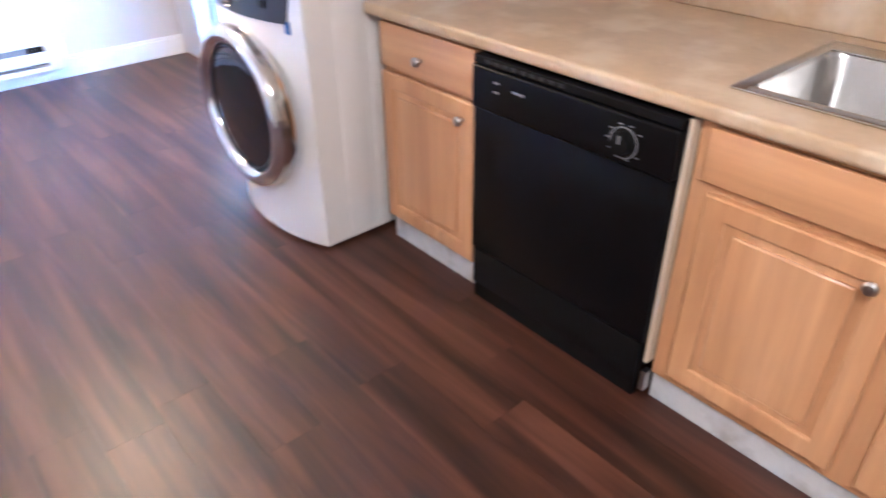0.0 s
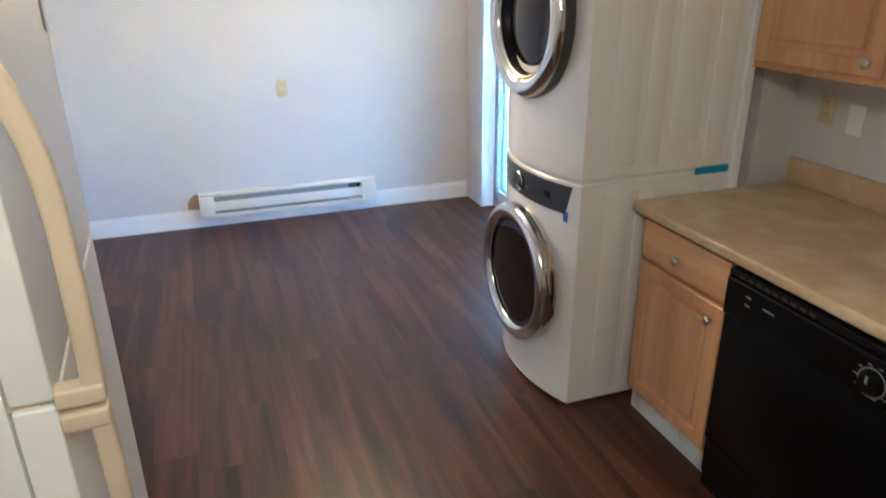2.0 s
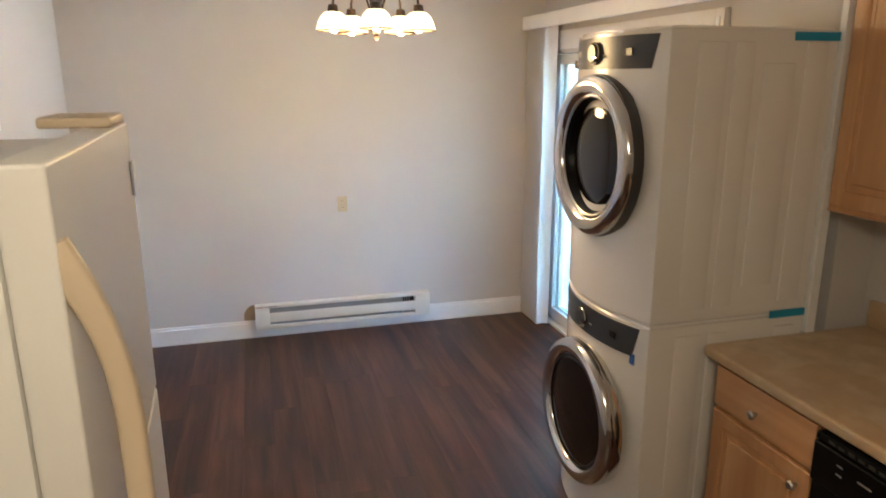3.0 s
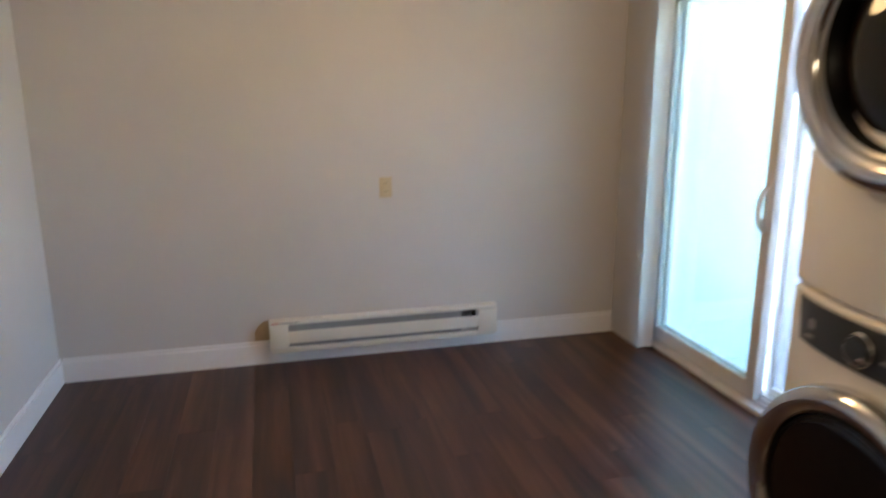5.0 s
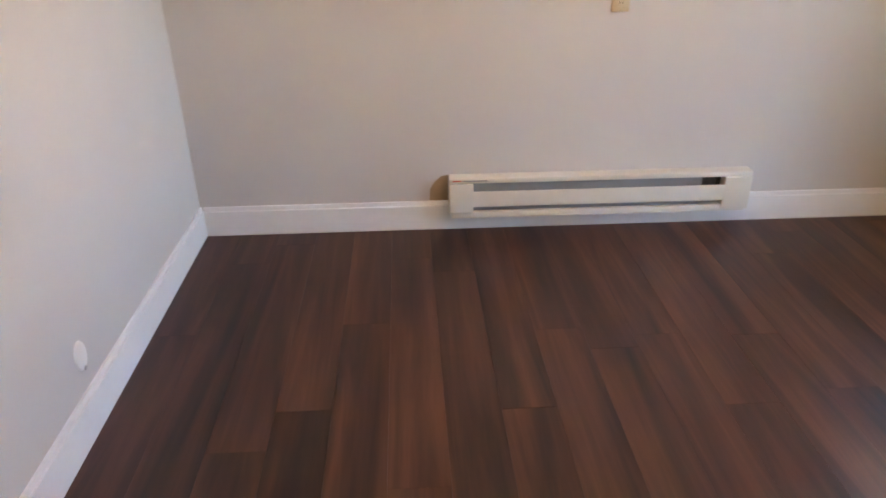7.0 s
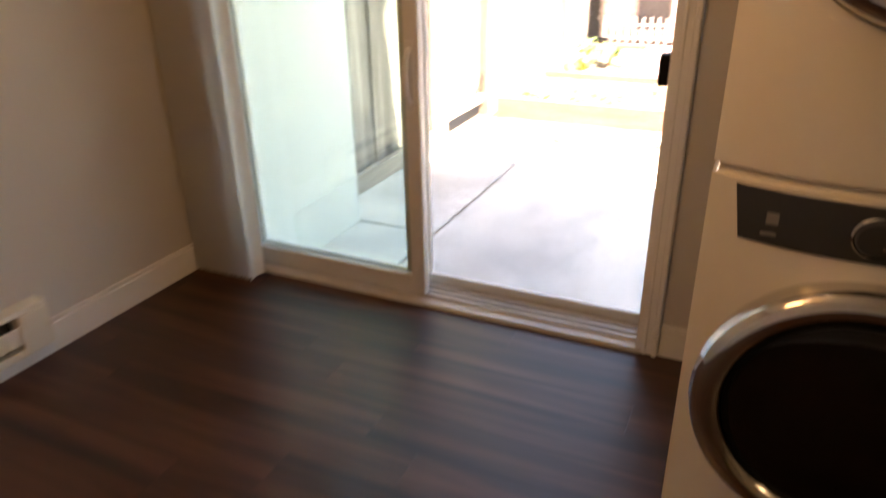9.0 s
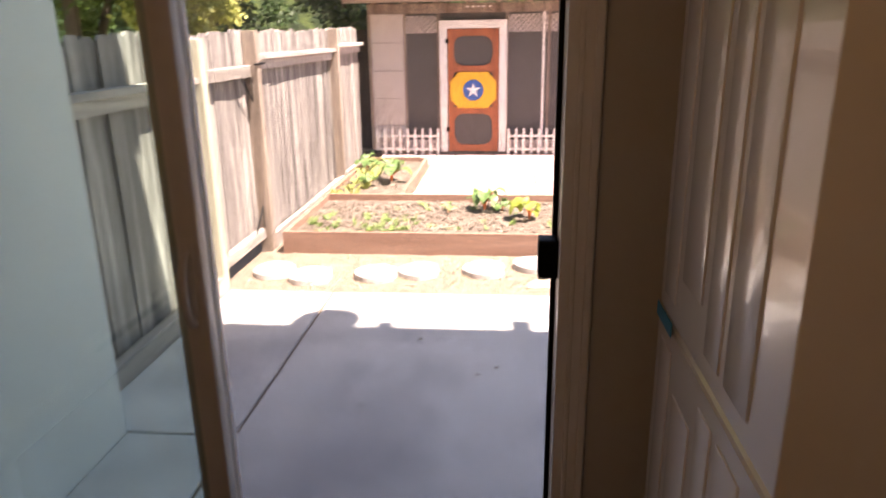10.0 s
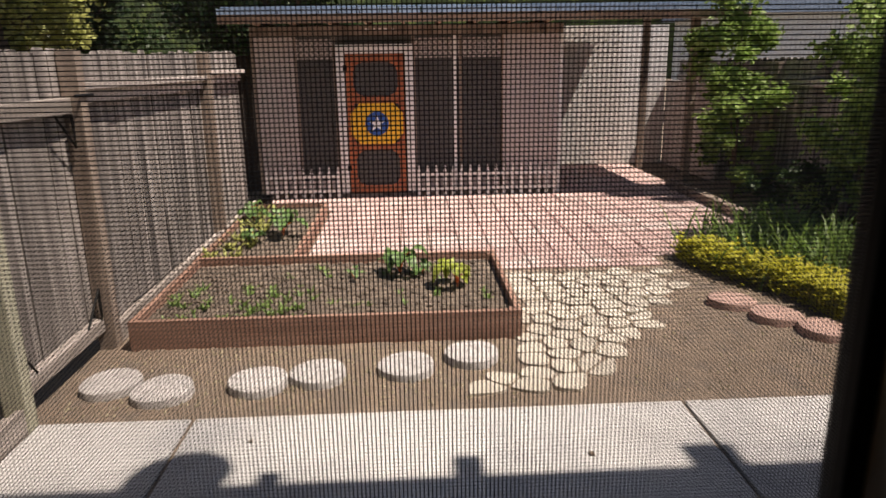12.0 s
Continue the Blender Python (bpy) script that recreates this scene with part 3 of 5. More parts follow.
def framed_panel(x, y0, y1, z0, z1, rail=0.058):
    """The one-piece frame of a raised-panel cabinet door facing -x."""
    own = bmesh.new()
    loops = []
    for ins, xx in ((0.0, x + 0.02), (0.0, x + 0.004), (0.004, x), (rail - 0.008, x), (rail, x + 0.006), (rail, x + 0.02)):
        loops.append([own.verts.new((xx, a, b)) for a, b in ((y0 + ins, z0 + ins), (y1 - ins, z0 + ins), (y1 - ins, z1 - ins), (y0 + ins, z1 - ins))])
    for a, b in zip(loops, loops[1:] + loops[:1]):
        for k in range(4):
            own.faces.new((a[k], a[(k + 1) % 4], b[(k + 1) % 4], b[k]))
    bmesh.ops.recalc_face_normals(own, faces=own.faces)
    return own


def panel_field(x, y0, y1, z0, z1, rail=0.058):
    bm = box(x + 0.010, x + 0.018, y0 + rail - 0.004, y1 - rail + 0.004, z0 + rail - 0.004, z1 - rail + 0.004)
    box(x + 0.004, x + 0.012, y0 + rail + 0.022, y1 - rail - 0.022, z0 + rail + 0.022, z1 - rail - 0.022, 0.006, 1, bm=bm)
    return bm


def knob(x, y, z, parent):
    part("knob", lathe([(0.001, 0), (0.006, 0), (0.006, 0.012), (0.015, 0.018), (0.016, 0.024), (0.011, 0.030), (0.001, 0.031)], on_x(x, y, z), 20), NICKEL, parent, "brushed nickel knob", smooth=True)


def cabinet_door(parent, y0, y1, z0, z1, ky, kz, x=CX):
    dd = part("door", framed_panel(x, y0, y1, z0, z1), MAPLE, parent, "raised-panel maple door", smooth=True)
    part("panel", panel_field(x, y0, y1, z0, z1), MAPLE, dd, smooth=True)
    knob(x, ky, kz, dd)


def base_cabinet(y0, y1, label, top=0.872):
    c = thing("base_cabinet", 2.4, (y0 + y1) / 2, 0, label, "cabinet", "kitchen base cabinets")
    part("body", box(CX + 0.022, XK - 0.004, y0, y1, 0.10, top), MAPLE, c)
    part("toe_kick", box(CX + 0.035, CX + 0.052, y0, y1, 0.0, 0.099), KICK, c, "scuffed white toe kick")
    return c


c = base_cabinet(0.805, 1.29, "narrow maple base cabinet with one drawer and door")
part("drawer", box(CX, CX + 0.02, 0.812, 1.283, 0.712, 0.862, 0.005), MAPLE_H, c, "flat maple drawer front", smooth=True)
knob(CX, 1.065, 0.772, c)
cabinet_door(c, 0.812, 1.283, 0.115, 0.692, 0.862, 0.632)
c = base_cabinet(-0.96, 0.078, "wide maple sink base cabinet with two doors", 0.715)
part("face_frame", box(CX + 0.022, CX + 0.042, -0.96, 0.078, 0.7155, 0.872), MAPLE, c)
part("false_drawer", box(CX, CX + 0.02, -0.415, 0.045, 0.728, 0.858, 0.005), MAPLE_H, c, "flat maple drawer front", smooth=True)
part("false_drawer", box(CX, CX + 0.02, -0.94, -0.47, 0.728, 0.858, 0.005), MAPLE_H, c, "flat maple drawer front", smooth=True)
cabinet_door(c, -0.415, 0.025, 0.135, 0.70, -0.362, 0.648)
cabinet_door(c, -0.94, -0.47, 0.135, 0.70, -0.51, 0.648)
c = base_cabinet(-2.2, -0.963, "maple base cabinet at the far end of the counter")
cabinet_door(c, -1.55, -0.985, 0.115, 0.69, -1.5, 0.632)
cabinet_door(c, -2.18, -1.57, 0.115, 0.69, -1.63, 0.632)
part("drawer", box(CX, CX + 0.02, -2.18, -0.985, 0.70, 0.858, 0.005), MAPLE_H, c, smooth=True)

dw = thing("dishwasher", 2.4, 0.52, 0, "black built-in dishwasher with a round dial", "dishwasher")
DX = 2.085
part("tub", box(DX + 0.03, XK - 0.05, 0.108, 0.785, 0.10, 0.865), BLACKMATT, dw)
part("door", box(DX, DX + 0.035, 0.102, 0.792, 0.205, 0.701, 0.006), BLACK, dw, "glossy black door panel", smooth=True)
cp = part("control_panel", box(DX - 0.012, DX + 0.035, 0.102, 0.792, 0.705, 0.835, 0.008, 3), BLACK, dw, smooth=True)
part("vent_strip", box(DX - 0.004, DX + 0.035, 0.102, 0.792, 0.8375, 0.862, 0.004), BLACKMATT, dw)
for k in range(9):
    part("vent_slot", box(DX - 0.0065, DX - 0.0038, 0.45 + k * 0.034, 0.472 + k * 0.034, 0.845, 0.855), SLOT, dw)
part("access_panel", box(DX + 0.002, DX + 0.035, 0.108, 0.786, 0.06, 0.199, 0.004), BLACKMATT, dw, smooth=True)
part("toe_panel", box(DX + 0.008, DX + 0.04, 0.112, 0.782, 0.0, 0.059), BLACKMATT, dw)
part("dial", lathe([(0.001, 0), (0.042, 0), (0.042, 0.006), (0.030, 0.008), (0.027, 0.026), (0.001, 0.027)], on_x(DX - 0.012, 0.243, 0.766), 32), BLACKMATT, cp, "round black timer dial", smooth=True)
part("dial_ring", lathe([(0.038, 0.0062), (0.0415, 0.0062), (0.0415, 0.0072), (0.038, 0.0072)], on_x(DX - 0.012, 0.243, 0.766), 36), PRINT, cp)
part("dial_pointer", box(DX - 0.0405, DX - 0.038, 0.240, 0.246, 0.769, 0.79), PRINT, cp)
for k in range(9):
    a = radians(-50 + k * 35)
    y, z = 0.243 + 0.052 * math.sin(a), 0.766 + 0.046 * math.cos(a)
    part("dial_mark", box(DX - 0.0135, DX - 0.0118, y - 0.006, y + 0.006, z - 0.0015, z + 0.0015), PRINT, cp)
for y, z, ww in ((0.605, 0.79, 0.022), (0.69, 0.80, 0.010), (0.69, 0.772, 0.010)):
    part("print_bar", box(DX - 0.0135, DX - 0.0118, y - ww, y + ww, z - 0.003, z + 0.003), PRINT, cp)
part("side_strip", box(CX - 0.005, CX + 0.03, 0.083, 0.0955, 0.14, 0.865, 0.002), HANDLE_W, dw, "pale edge strip beside the door")
part("hinge_bracket", box(CX + 0.0, CX + 0.03, 0.082, 0.10, 0.03, 0.10, 0.003), NICKEL, dw)

SY0, SY1, SX0, SX1 = -0.72, 0.075, 2.205, 2.74   # sink cut-out
ct = thing("countertop", 2.45, 0, 0.875, "beige marbled laminate worktop with rounded front edge", "countertop")
bm = box(2.085, 2.15, -2.2, 1.352, 0.874, 0.914, 0.012, 3)
box(2.10, SX0 + 0.012, -2.199, 1.351, 0.876, 0.9141, bm=bm)
box(SX1 - 0.012, XK - 0.002, -2.199, 1.351, 0.876, 0.9141, bm=bm)
box(SX0 + 0.012, SX1 - 0.012, SY1 - 0.012, 1.351, 0.876, 0.9141, bm=bm)
box(SX0 + 0.012, SX1 - 0.012, -2.199, SY0 + 0.012, 0.876, 0.9141, bm=bm)
part("top", bm, LAMINATE, ct, smooth=True)
part("backsplash", box(XK - 0.03, XK - 0.004, -2.2, 1.352, 0.9145, 1.02, 0.006, 3), LAMINATE, ct, smooth=True)
sk = thing("kitchen_sink", 2.47, -0.3, 0.91, "stainless steel sink let into the counter", "sink")
bm = box(SX0, SX1, SY0, SY0 + 0.035, 0.9145, 0.922, 0.003)
box(SX0, SX1, SY1 - 0.035, SY1, 0.9145, 0.922, 0.003, bm=bm)
box(SX0, SX0 + 0.035, SY0 + 0.034, SY1 - 0.034, 0.9146, 0.9218, 0.003, bm=bm)
box(SX1 - 0.085, SX1, SY0 + 0.034, SY1 - 0.034, 0.9146, 0.9218, 0.003, bm=bm)
part("rim", bm, STEEL, sk, smooth=True)


def basin(x0, x1, y0, y1, ztop, zbot, r=0.05):
    own = bmesh.new()
    rings = []
    for inset, z, rr in ((0, ztop, r), (0.006, ztop - 0.012, r), (0.012, zbot + 0.03, r), (0.03, zbot + 0.006, r), (0.06, zbot, r * 0.7)):
        ring = []
        for cx, cy, a0 in ((x1 - r - inset, y1 - r - inset, 0), (x0 + r + inset, y1 - r - inset, 90), (x0 + r + inset, y0 + r + inset, 180), (x1 - r - inset, y0 + r + inset, 270)):
            for k in range(6):
                a = radians(a0 + 90 * k / 5)
                ring.append(own.verts.new((cx + rr * math.cos(a), cy + rr * math.sin(a), z)))
        rings.append(ring)
    for a, b in zip(rings, rings[1:]):
        for k in range(len(a)):
            own.faces.new((a[k], a[(k + 1) % len(a)], b[(k + 1) % len(a)], b[k]))
    own.faces.new(rings[-1])
    return own


part("bowl", basin(SX0 + 0.03, SX1 - 0.08, SY0 + 0.03, SY1 - 0.03, 0.919, 0.74), STEEL, sk, smooth=True)
part("drain", lathe([(0.001, 0.742), (0.04, 0.742), (0.044, 0.745), (0.05, 0.7425)], Matrix.Translation((2.45, -0.32, 0)), 24), CHROME, sk, smooth=True)

uc = thing("wall_cabinet", 2.7, 0.8, 1.4, "maple wall cabinet with raised-panel doors", "cabinet")
part("body", box(2.562, XK - 0.002, -0.35, 1.343, 1.405, 2.25), MAPLE, uc)
part("bottom_rail", box(2.556, 2.85, -0.35, 1.344, 1.40, 1.4045), MAPLE_H, uc)
for y0, y1, ky in ((0.79, 1.325, 0.835), (0.22, 0.76, 0.72), (-0.33, 0.20, -0.285)):
    cabinet_door(uc, y0, y1, 1.425, 2.23, ky, 1.47, 2.54)

# ---- plates, heater, blinds ----


def duplex(name, m, label, material, kind_of):
    t = thing(name, *m.translation, label, kind_of)
    part("plate", box_on(m, -0.035, 0.035, -0.057, 0.057, 0.0005, 0.006, 0.002), material, t, smooth=True)
    if kind_of == "outlet":
        for v in (-0.024, 0.024):
            part("socket", box_on(m, -0.016, 0.016, v - 0.014, v + 0.014, 0.0055, 0.008, 0.003), material, t)
            for u in (-0.006, 0.006):
                part("pin_slot", box_on(m, u - 0.0012, u + 0.0012, v - 0.003, v + 0.006, 0.0078, 0.0083), SLOT, t)
    else:
        part("toggle", box_on(m, -0.005, 0.005, -0.008, 0.012, 0.0055, 0.015, 0.002), material, t)
    return t


def box_on(m, u0, u1, v0, v1, w0, w1, bev=0.0):
    own = box(u0, u1, v0, v1, w0, w1, bev)
    bmesh.ops.transform(own, matrix=m, verts=own.verts)
    bmesh.ops.recalc_face_normals(own, faces=own.faces)
    return own


ON_FAR = Matrix(((1, 0, 0, 0), (0, 0, -1, 0), (0, 1, 0, 0), (0, 0, 0, 1)))      # faces -y
ON_LEFT = Matrix(((0, 0, 1, 0), (1, 0, 0, 0), (0, 1, 0, 0), (0, 0, 0, 1)))      # faces +x
duplex("wall_outlet", Matrix.Translation((1.118, YF, 0.972)) @ ON_FAR, "ivory duplex outlet on the dining wall", IVORY, "outlet")
duplex("wall_outlet", on_x(XK, 1.235, 1.235), "ivory duplex outlet above the kitchen counter", IVORY, "outlet")
duplex("light_switch", Matrix.Translation((XL, 2.976, 1.70)) @ ON_LEFT, "white switch plate on the side wall", WHITEPL, "switch")
duplex("light_switch", on_x(XK, 1.10, 1.215), "white switch plate above the kitchen counter", WHITEPL, "switch")
cap = thing("cable_cover", XL, 3.10, 0.235, "small white oval cover cap on the side wall", "cover plate")
part("disc", lathe([(0.001, 0.010), (0.022, 0.009), (0.030, 0.005), (0.032, 0.0005)], Matrix.Translation((XL, 3.10, 0.235)) @ ON_LEFT @ Matrix.Diagonal((1, 1.4, 1, 1)), 20), WHITEPL, cap, smooth=True)
part("screw", lathe([(0.001, 0.0125), (0.006, 0.0115), (0.007, 0.009)], Matrix.Translation((XL, 3.095, 0.198)) @ ON_LEFT, 12), NICKEL, cap)

HX0, HX1, HZ0, HZ1, HY = 0.445, 1.755, 0.078, 0.262, YF - 0.0165
h = thing("baseboard_heater", (HX0 + HX1) / 2, HY, HZ0, "cream electric baseboard heater low on the wall", "heater")
part("back_plate", box(HX0, HX1, HY - 0.012, HY, HZ0, HZ1, 0.002), HEATER, h)
bm = box(HX0, HX1, HY - 0.062, HY - 0.0125, HZ1 - 0.022, HZ1, 0.004)
part("top_cover", bm, HEATER, h, smooth=True)
part("front_panel", box(HX0 + 0.10, HX1 - 0.115, HY - 0.066, HY - 0.060, HZ0 + 0.055, HZ1 - 0.058, 0.003), HEATER, h, smooth=True)
part("bottom_lip", box(HX0 + 0.01, HX1 - 0.01, HY - 0.058, HY - 0.0125, HZ0, HZ0 + 0.03, 0.003), HEATER, h, smooth=True)
part("end_cap", box(HX0, HX0 + 0.102, HY - 0.068, HY - 0.013, HZ0 + 0.031, HZ1 - 0.023, 0.003), HEATER, h, smooth=True)
part("end_cap", box(HX1 - 0.117, HX1, HY - 0.068, HY - 0.013, HZ0 + 0.012, HZ1 - 0.023, 0.004), HEATER, h, smooth=True)
part("heating_rod", cyl((HX0 + 0.1, HY - 0.032, HZ0 + 0.09), (HX1 - 0.1, HY - 0.032, HZ0 + 0.09), 0.008, bm=None), FIN, h)
for k in range(9):
    part("fin", box(HX1 - 0.30 + k * 0.0178, HX1 - 0.2985 + k * 0.0178, HY - 0.05, HY - 0.014, HZ0 + 0.06, HZ1 - 0.035), FIN, h)
part("deflector", box(HX0 + 0.1, HX1 - 0.215, HY - 0.048, HY - 0.044, HZ0 + 0.032, HZ1 - 0.0225, 0.001), DEFLECT, h, "dull grey inner deflector plate")
# dark strip painted as the shade deep in the heater slot
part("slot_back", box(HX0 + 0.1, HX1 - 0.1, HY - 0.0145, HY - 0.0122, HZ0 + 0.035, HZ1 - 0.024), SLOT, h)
part("label_bar", box(HX0 + 0.012, HX0 + 0.05, HY - 0.0632, HY - 0.0618, HZ1 - 0.012, HZ1 - 0.006), RED, h, "red printed bar")
part("label_bar", box(HX0 + 0.055, HX0 + 0.16, HY - 0.0632, HY - 0.0618, HZ1 - 0.012, HZ1 - 0.007), PRINT, h)

# flat tan patch left of the heater, tapering away from it
solid("bare_wall_patch", prism([(HX0 - 0.082, 0.137), (HX0 - 0.002, 0.137), (HX0 - 0.002, 0.252), (HX0 - 0.03, 0.248), (HX0 - 0.06, 0.222), (HX0 - 0.08, 0.19)], 0.0005, 0.0025, m=Matrix.Translation((0, YF, 0)) @ ON_FAR), TAN, "small flat tan patch on the wall beside the heater", "patch")

vb = thing("vertical_blind", 2.6, 4.1, 0, "white vertical blind drawn back into a stack", "blind")
part("valance", box(2.50, 2.515, 2.06, 4.296, 2.205, 2.30, 0.004), TRIM, vb, "white valance board")
part("valance_return", box(2.515, 2.66, 4.28, 4.296, 2.205, 2.30), TRIM, vb)
part("head_rail", box(2.55, 2.60, 2.06, 4.27, 2.225, 2.265, 0.004), ALU, vb)
part("wall_bracket", box(2.515, XR - 0.001, 2.10, 2.13, 2.26, 2.305, 0.003), NICKEL, vb)
for k in range(19):
    y = 3.945 + k * 0.0178
    own = prism([(2.53 + 0.10 * j / 8, y + 0.013 * math.sin(math.pi * j / 8) + 0.002 * math.sin(k * 2.1)) for j in range(9)] + [(2.53 + 0.10 * j / 8, y + 0.0016 + 0.013 * math.sin(math.pi * j / 8) + 0.002 * math.sin(k * 2.1)) for j in range(8, -1, -1)], 0.014, 2.224)
    part("slat", own, BLIND, vb, smooth=True)

# ---- sliding glass door ----
gd = thing("sliding_glass_door", 2.77, 3.2, 0, "white framed sliding glass door standing open", "door", kind="structure")
FX0, FX1 = XR + 0.005, XO - 0.005
part("jamb", box(FX0, FX1, DY0 + 0.001, DY0 + 0.016, 0.028, DZ, 0.003), ALU, gd)
part("jamb", box(FX0, FX1, DY1 - 0.03, DY1 - 0.001, 0.028, DZ, 0.003), ALU, gd)
part("head", box(FX0, FX1, DY0 + 0.017, DY1 - 0.031, DZ - 0.035, DZ - 0.001, 0.003), ALU, gd)
part("sill", box(XR - 0.025, FX1 + 0.03, DY0 + 0.001, DY1 - 0.001, -0.02, 0.020, 0.004), ALU, gd)
for x in (2.702, 2.742, 2.782, 2.825):
    part("track_rail", box(x, x + 0.006, DY0 + 0.017, DY1 - 0.031, 0.0205, 0.036), ALUM, gd, "bare metal track")


def leaf(name, x0, x1, y0, y1, label, stile=0.062):
    lf = part(name, box(x0, x1, y0, y0 + stile, 0.036, DZ - 0.04, 0.004), ALU, gd, label, smooth=True)
    part("stile", box(x0, x1, y1 - stile, y1, 0.036, DZ - 0.04, 0.004), ALU, lf)
    part("bottom_rail", box(x0 + 0.002, x1 - 0.002, y0 + stile, y1 - stile, 0.036, 0.115, 0.004), ALU, lf)
    part("top_rail", box(x0 + 0.002, x1 - 0.002, y0 + stile, y1 - stile, DZ - 0.11, DZ - 0.04, 0.004), ALU, lf)
    xm = (x0 + x1) / 2
    g = part("pane", box(xm - 0.003, xm + 0.003, y0 + stile - 0.004, y1 - stile + 0.004, 0.110, DZ - 0.105), PANE, lf, "clear faintly green glass")
    g.visible_shadow = False
    return lf


sl = leaf("sliding_leaf", 2.690, 2.730, 3.14, 4.085, "white sliding leaf slid open")
leaf("fixed_leaf", 2.748, 2.786, 3.19, 4.088, "white fixed leaf behind the sliding one")
bm = tube(bez((2.688, 3.175, 0.86), (2.63, 3.175, 0.87), (2.63, 3.175, 1.05), (2.688, 3.175, 1.06), 14), 0.011, 10)
box(2.683, 2.6895, 3.157, 3.193, 0.83, 1.09, 0.003, bm=bm)
part("pull_handle", bm, ALU, sl, "white bow-shaped pull handle", smooth=True)

# screen door in the outer track, drawn across the opening
SXW = 2.828
sd = thing("screen_door", SXW, 2.7, 0.03, "insect screen door with fine dark mesh, closed", "screen door")
part("stile", box(SXW - 0.012, SXW + 0.012, DY0 + 0.0165, DY0 + 0.029, 0.037, DZ - 0.04, 0.003), BLACKMATT, sd)
part("stile", box(SXW - 0.012, SXW + 0.012, 3.17, 3.205, 0.037, DZ - 0.04, 0.003), ALU, sd)
part("rail", box(SXW - 0.012, SXW + 0.012, DY0 + 0.0295, 3.1695, 0.037, 0.075, 0.003), ALU, sd)
part("rail", box(SXW - 0.012, SXW + 0.012, DY0 + 0.0295, 3.1695, DZ - 0.075, DZ - 0.04, 0.003), ALU, sd)
part("latch", box(SXW - 0.075, SXW - 0.0125, DY0 + 0.017, DY0 + 0.066, 0.975, 1.078, 0.008, 3), BLACKMATT, sd, "black plastic latch block", smooth=True)


def weave(y0, y1, z0, z1, pitch, w):
    verts, faces = [], []

    def strip(a, b, c, dd, x):
        i = len(verts)
        verts.extend([(x, a, c), (x, b, c), (x, b, dd), (x, a, dd)])
        faces.append((i, i + 1, i + 2, i + 3))
        j = len(verts)
        verts.extend([(x + w, a, c), (x + w, b, c), (x + w, b, dd), (x + w, a, dd)])
        faces.append((j + 3, j + 2, j + 1, j))
        faces.extend([(i, j, j + 1, i + 1), (i + 3, i + 2, j + 2, j + 3), (i, i + 3, j + 3, j), (i + 1, j + 1, j + 2, i + 2)])

    y = y0
    while y < y1:
        strip(y, y + w, z0, z1, SXW - w)
        y += pitch
    z = z0
    while z < z1:
        strip(y0, y1, z, z + w, SXW + 0.00005)
        z += pitch
    me = bpy.data.meshes.new("mesh")
    me.from_pydata(verts, [], faces)
    me.materials.append(WIRE)
    return me


net = under(new("mesh", weave(DY0 + 0.0296, 3.169, 0.076, DZ - 0.076, 0.00235, 0.00062)), sd)
tagged(net, "fine dark insect mesh", kind="stuff")

# ---- chandelier and kitchen lamp ----
LX, LY = 1.14, 2.80
ch = thing("chandelier", LX, LY, ZC, "five-arm dark bronze chandelier with lit bell shades", "chandelier")
part("canopy", lathe([(0.001, ZC - 0.001), (0.065, ZC - 0.001), (0.06, ZC - 0.02), (0.02, ZC - 0.04), (0.001, ZC - 0.042)], Matrix.Translation((LX, LY, 0)), 28), BRONZE, ch, smooth=True)
part("stem", cyl((LX, LY, 2.16), (LX, LY, ZC - 0.03), 0.008, bm=None), BRONZE, ch)
part("hub", lathe([(0.001, 2.055), (0.010, 2.06), (0.016, 2.075), (0.010, 2.085), (0.028, 2.10), (0.034, 2.125), (0.022, 2.16), (0.014, 2.20), (0.028, 2.235), (0.014, 2.27), (0.001, 2.28)], Matrix.Translation((LX, LY, 0)), 24), BRONZE, ch, smooth=True)
for k in range(5):
    a = radians(72 * k - 100)
    u = Vector((math.cos(a), math.sin(a), 0))
    o = Vector((LX, LY, 0))
    pts = bez(o + u * 0.02 + Vector((0, 0, 2.15)), o + u * 0.05 + Vector((0, 0, 2.37)), o + u * 0.21 + Vector((0, 0, 2.38)), o + u * 0.215 + Vector((0, 0, 2.205)), 12)
    arm = part("arm", tube(pts, 0.006, 8), BRONZE, ch, smooth=True)
    at = Matrix.Translation(o + u * 0.215)
    part("socket", lathe([(0.001, 2.222), (0.022, 2.215), (0.026, 2.19), (0.03, 2.183), (0.001, 2.183)], at, 18), BRONZE, arm, smooth=True)
    part("shade", lathe([(0.022, 2.186), (0.042, 2.180), (0.060, 2.162), (0.073, 2.135), (0.084, 2.100), (0.0815, 2.100), (0.070, 2.134), (0.057, 2.159), (0.040, 2.176), (0.020, 2.182)], at, 26), SHADE, arm, "amber-white lit glass bell shade", smooth=True)
    part("shade_rim", lathe([(0.083, 2.094), (0.089, 2.0975), (0.083, 2.101), (0.080, 2.0975), (0.083, 2.094)], at, 26), BRONZE, arm, smooth=True)
    part("bulb", lathe([(0.001, 2.085), (0.016, 2.09), (0.024, 2.108), (0.018, 2.14), (0.012, 2.17), (0.001, 2.172)], at, 16), BULB, arm, smooth=True)

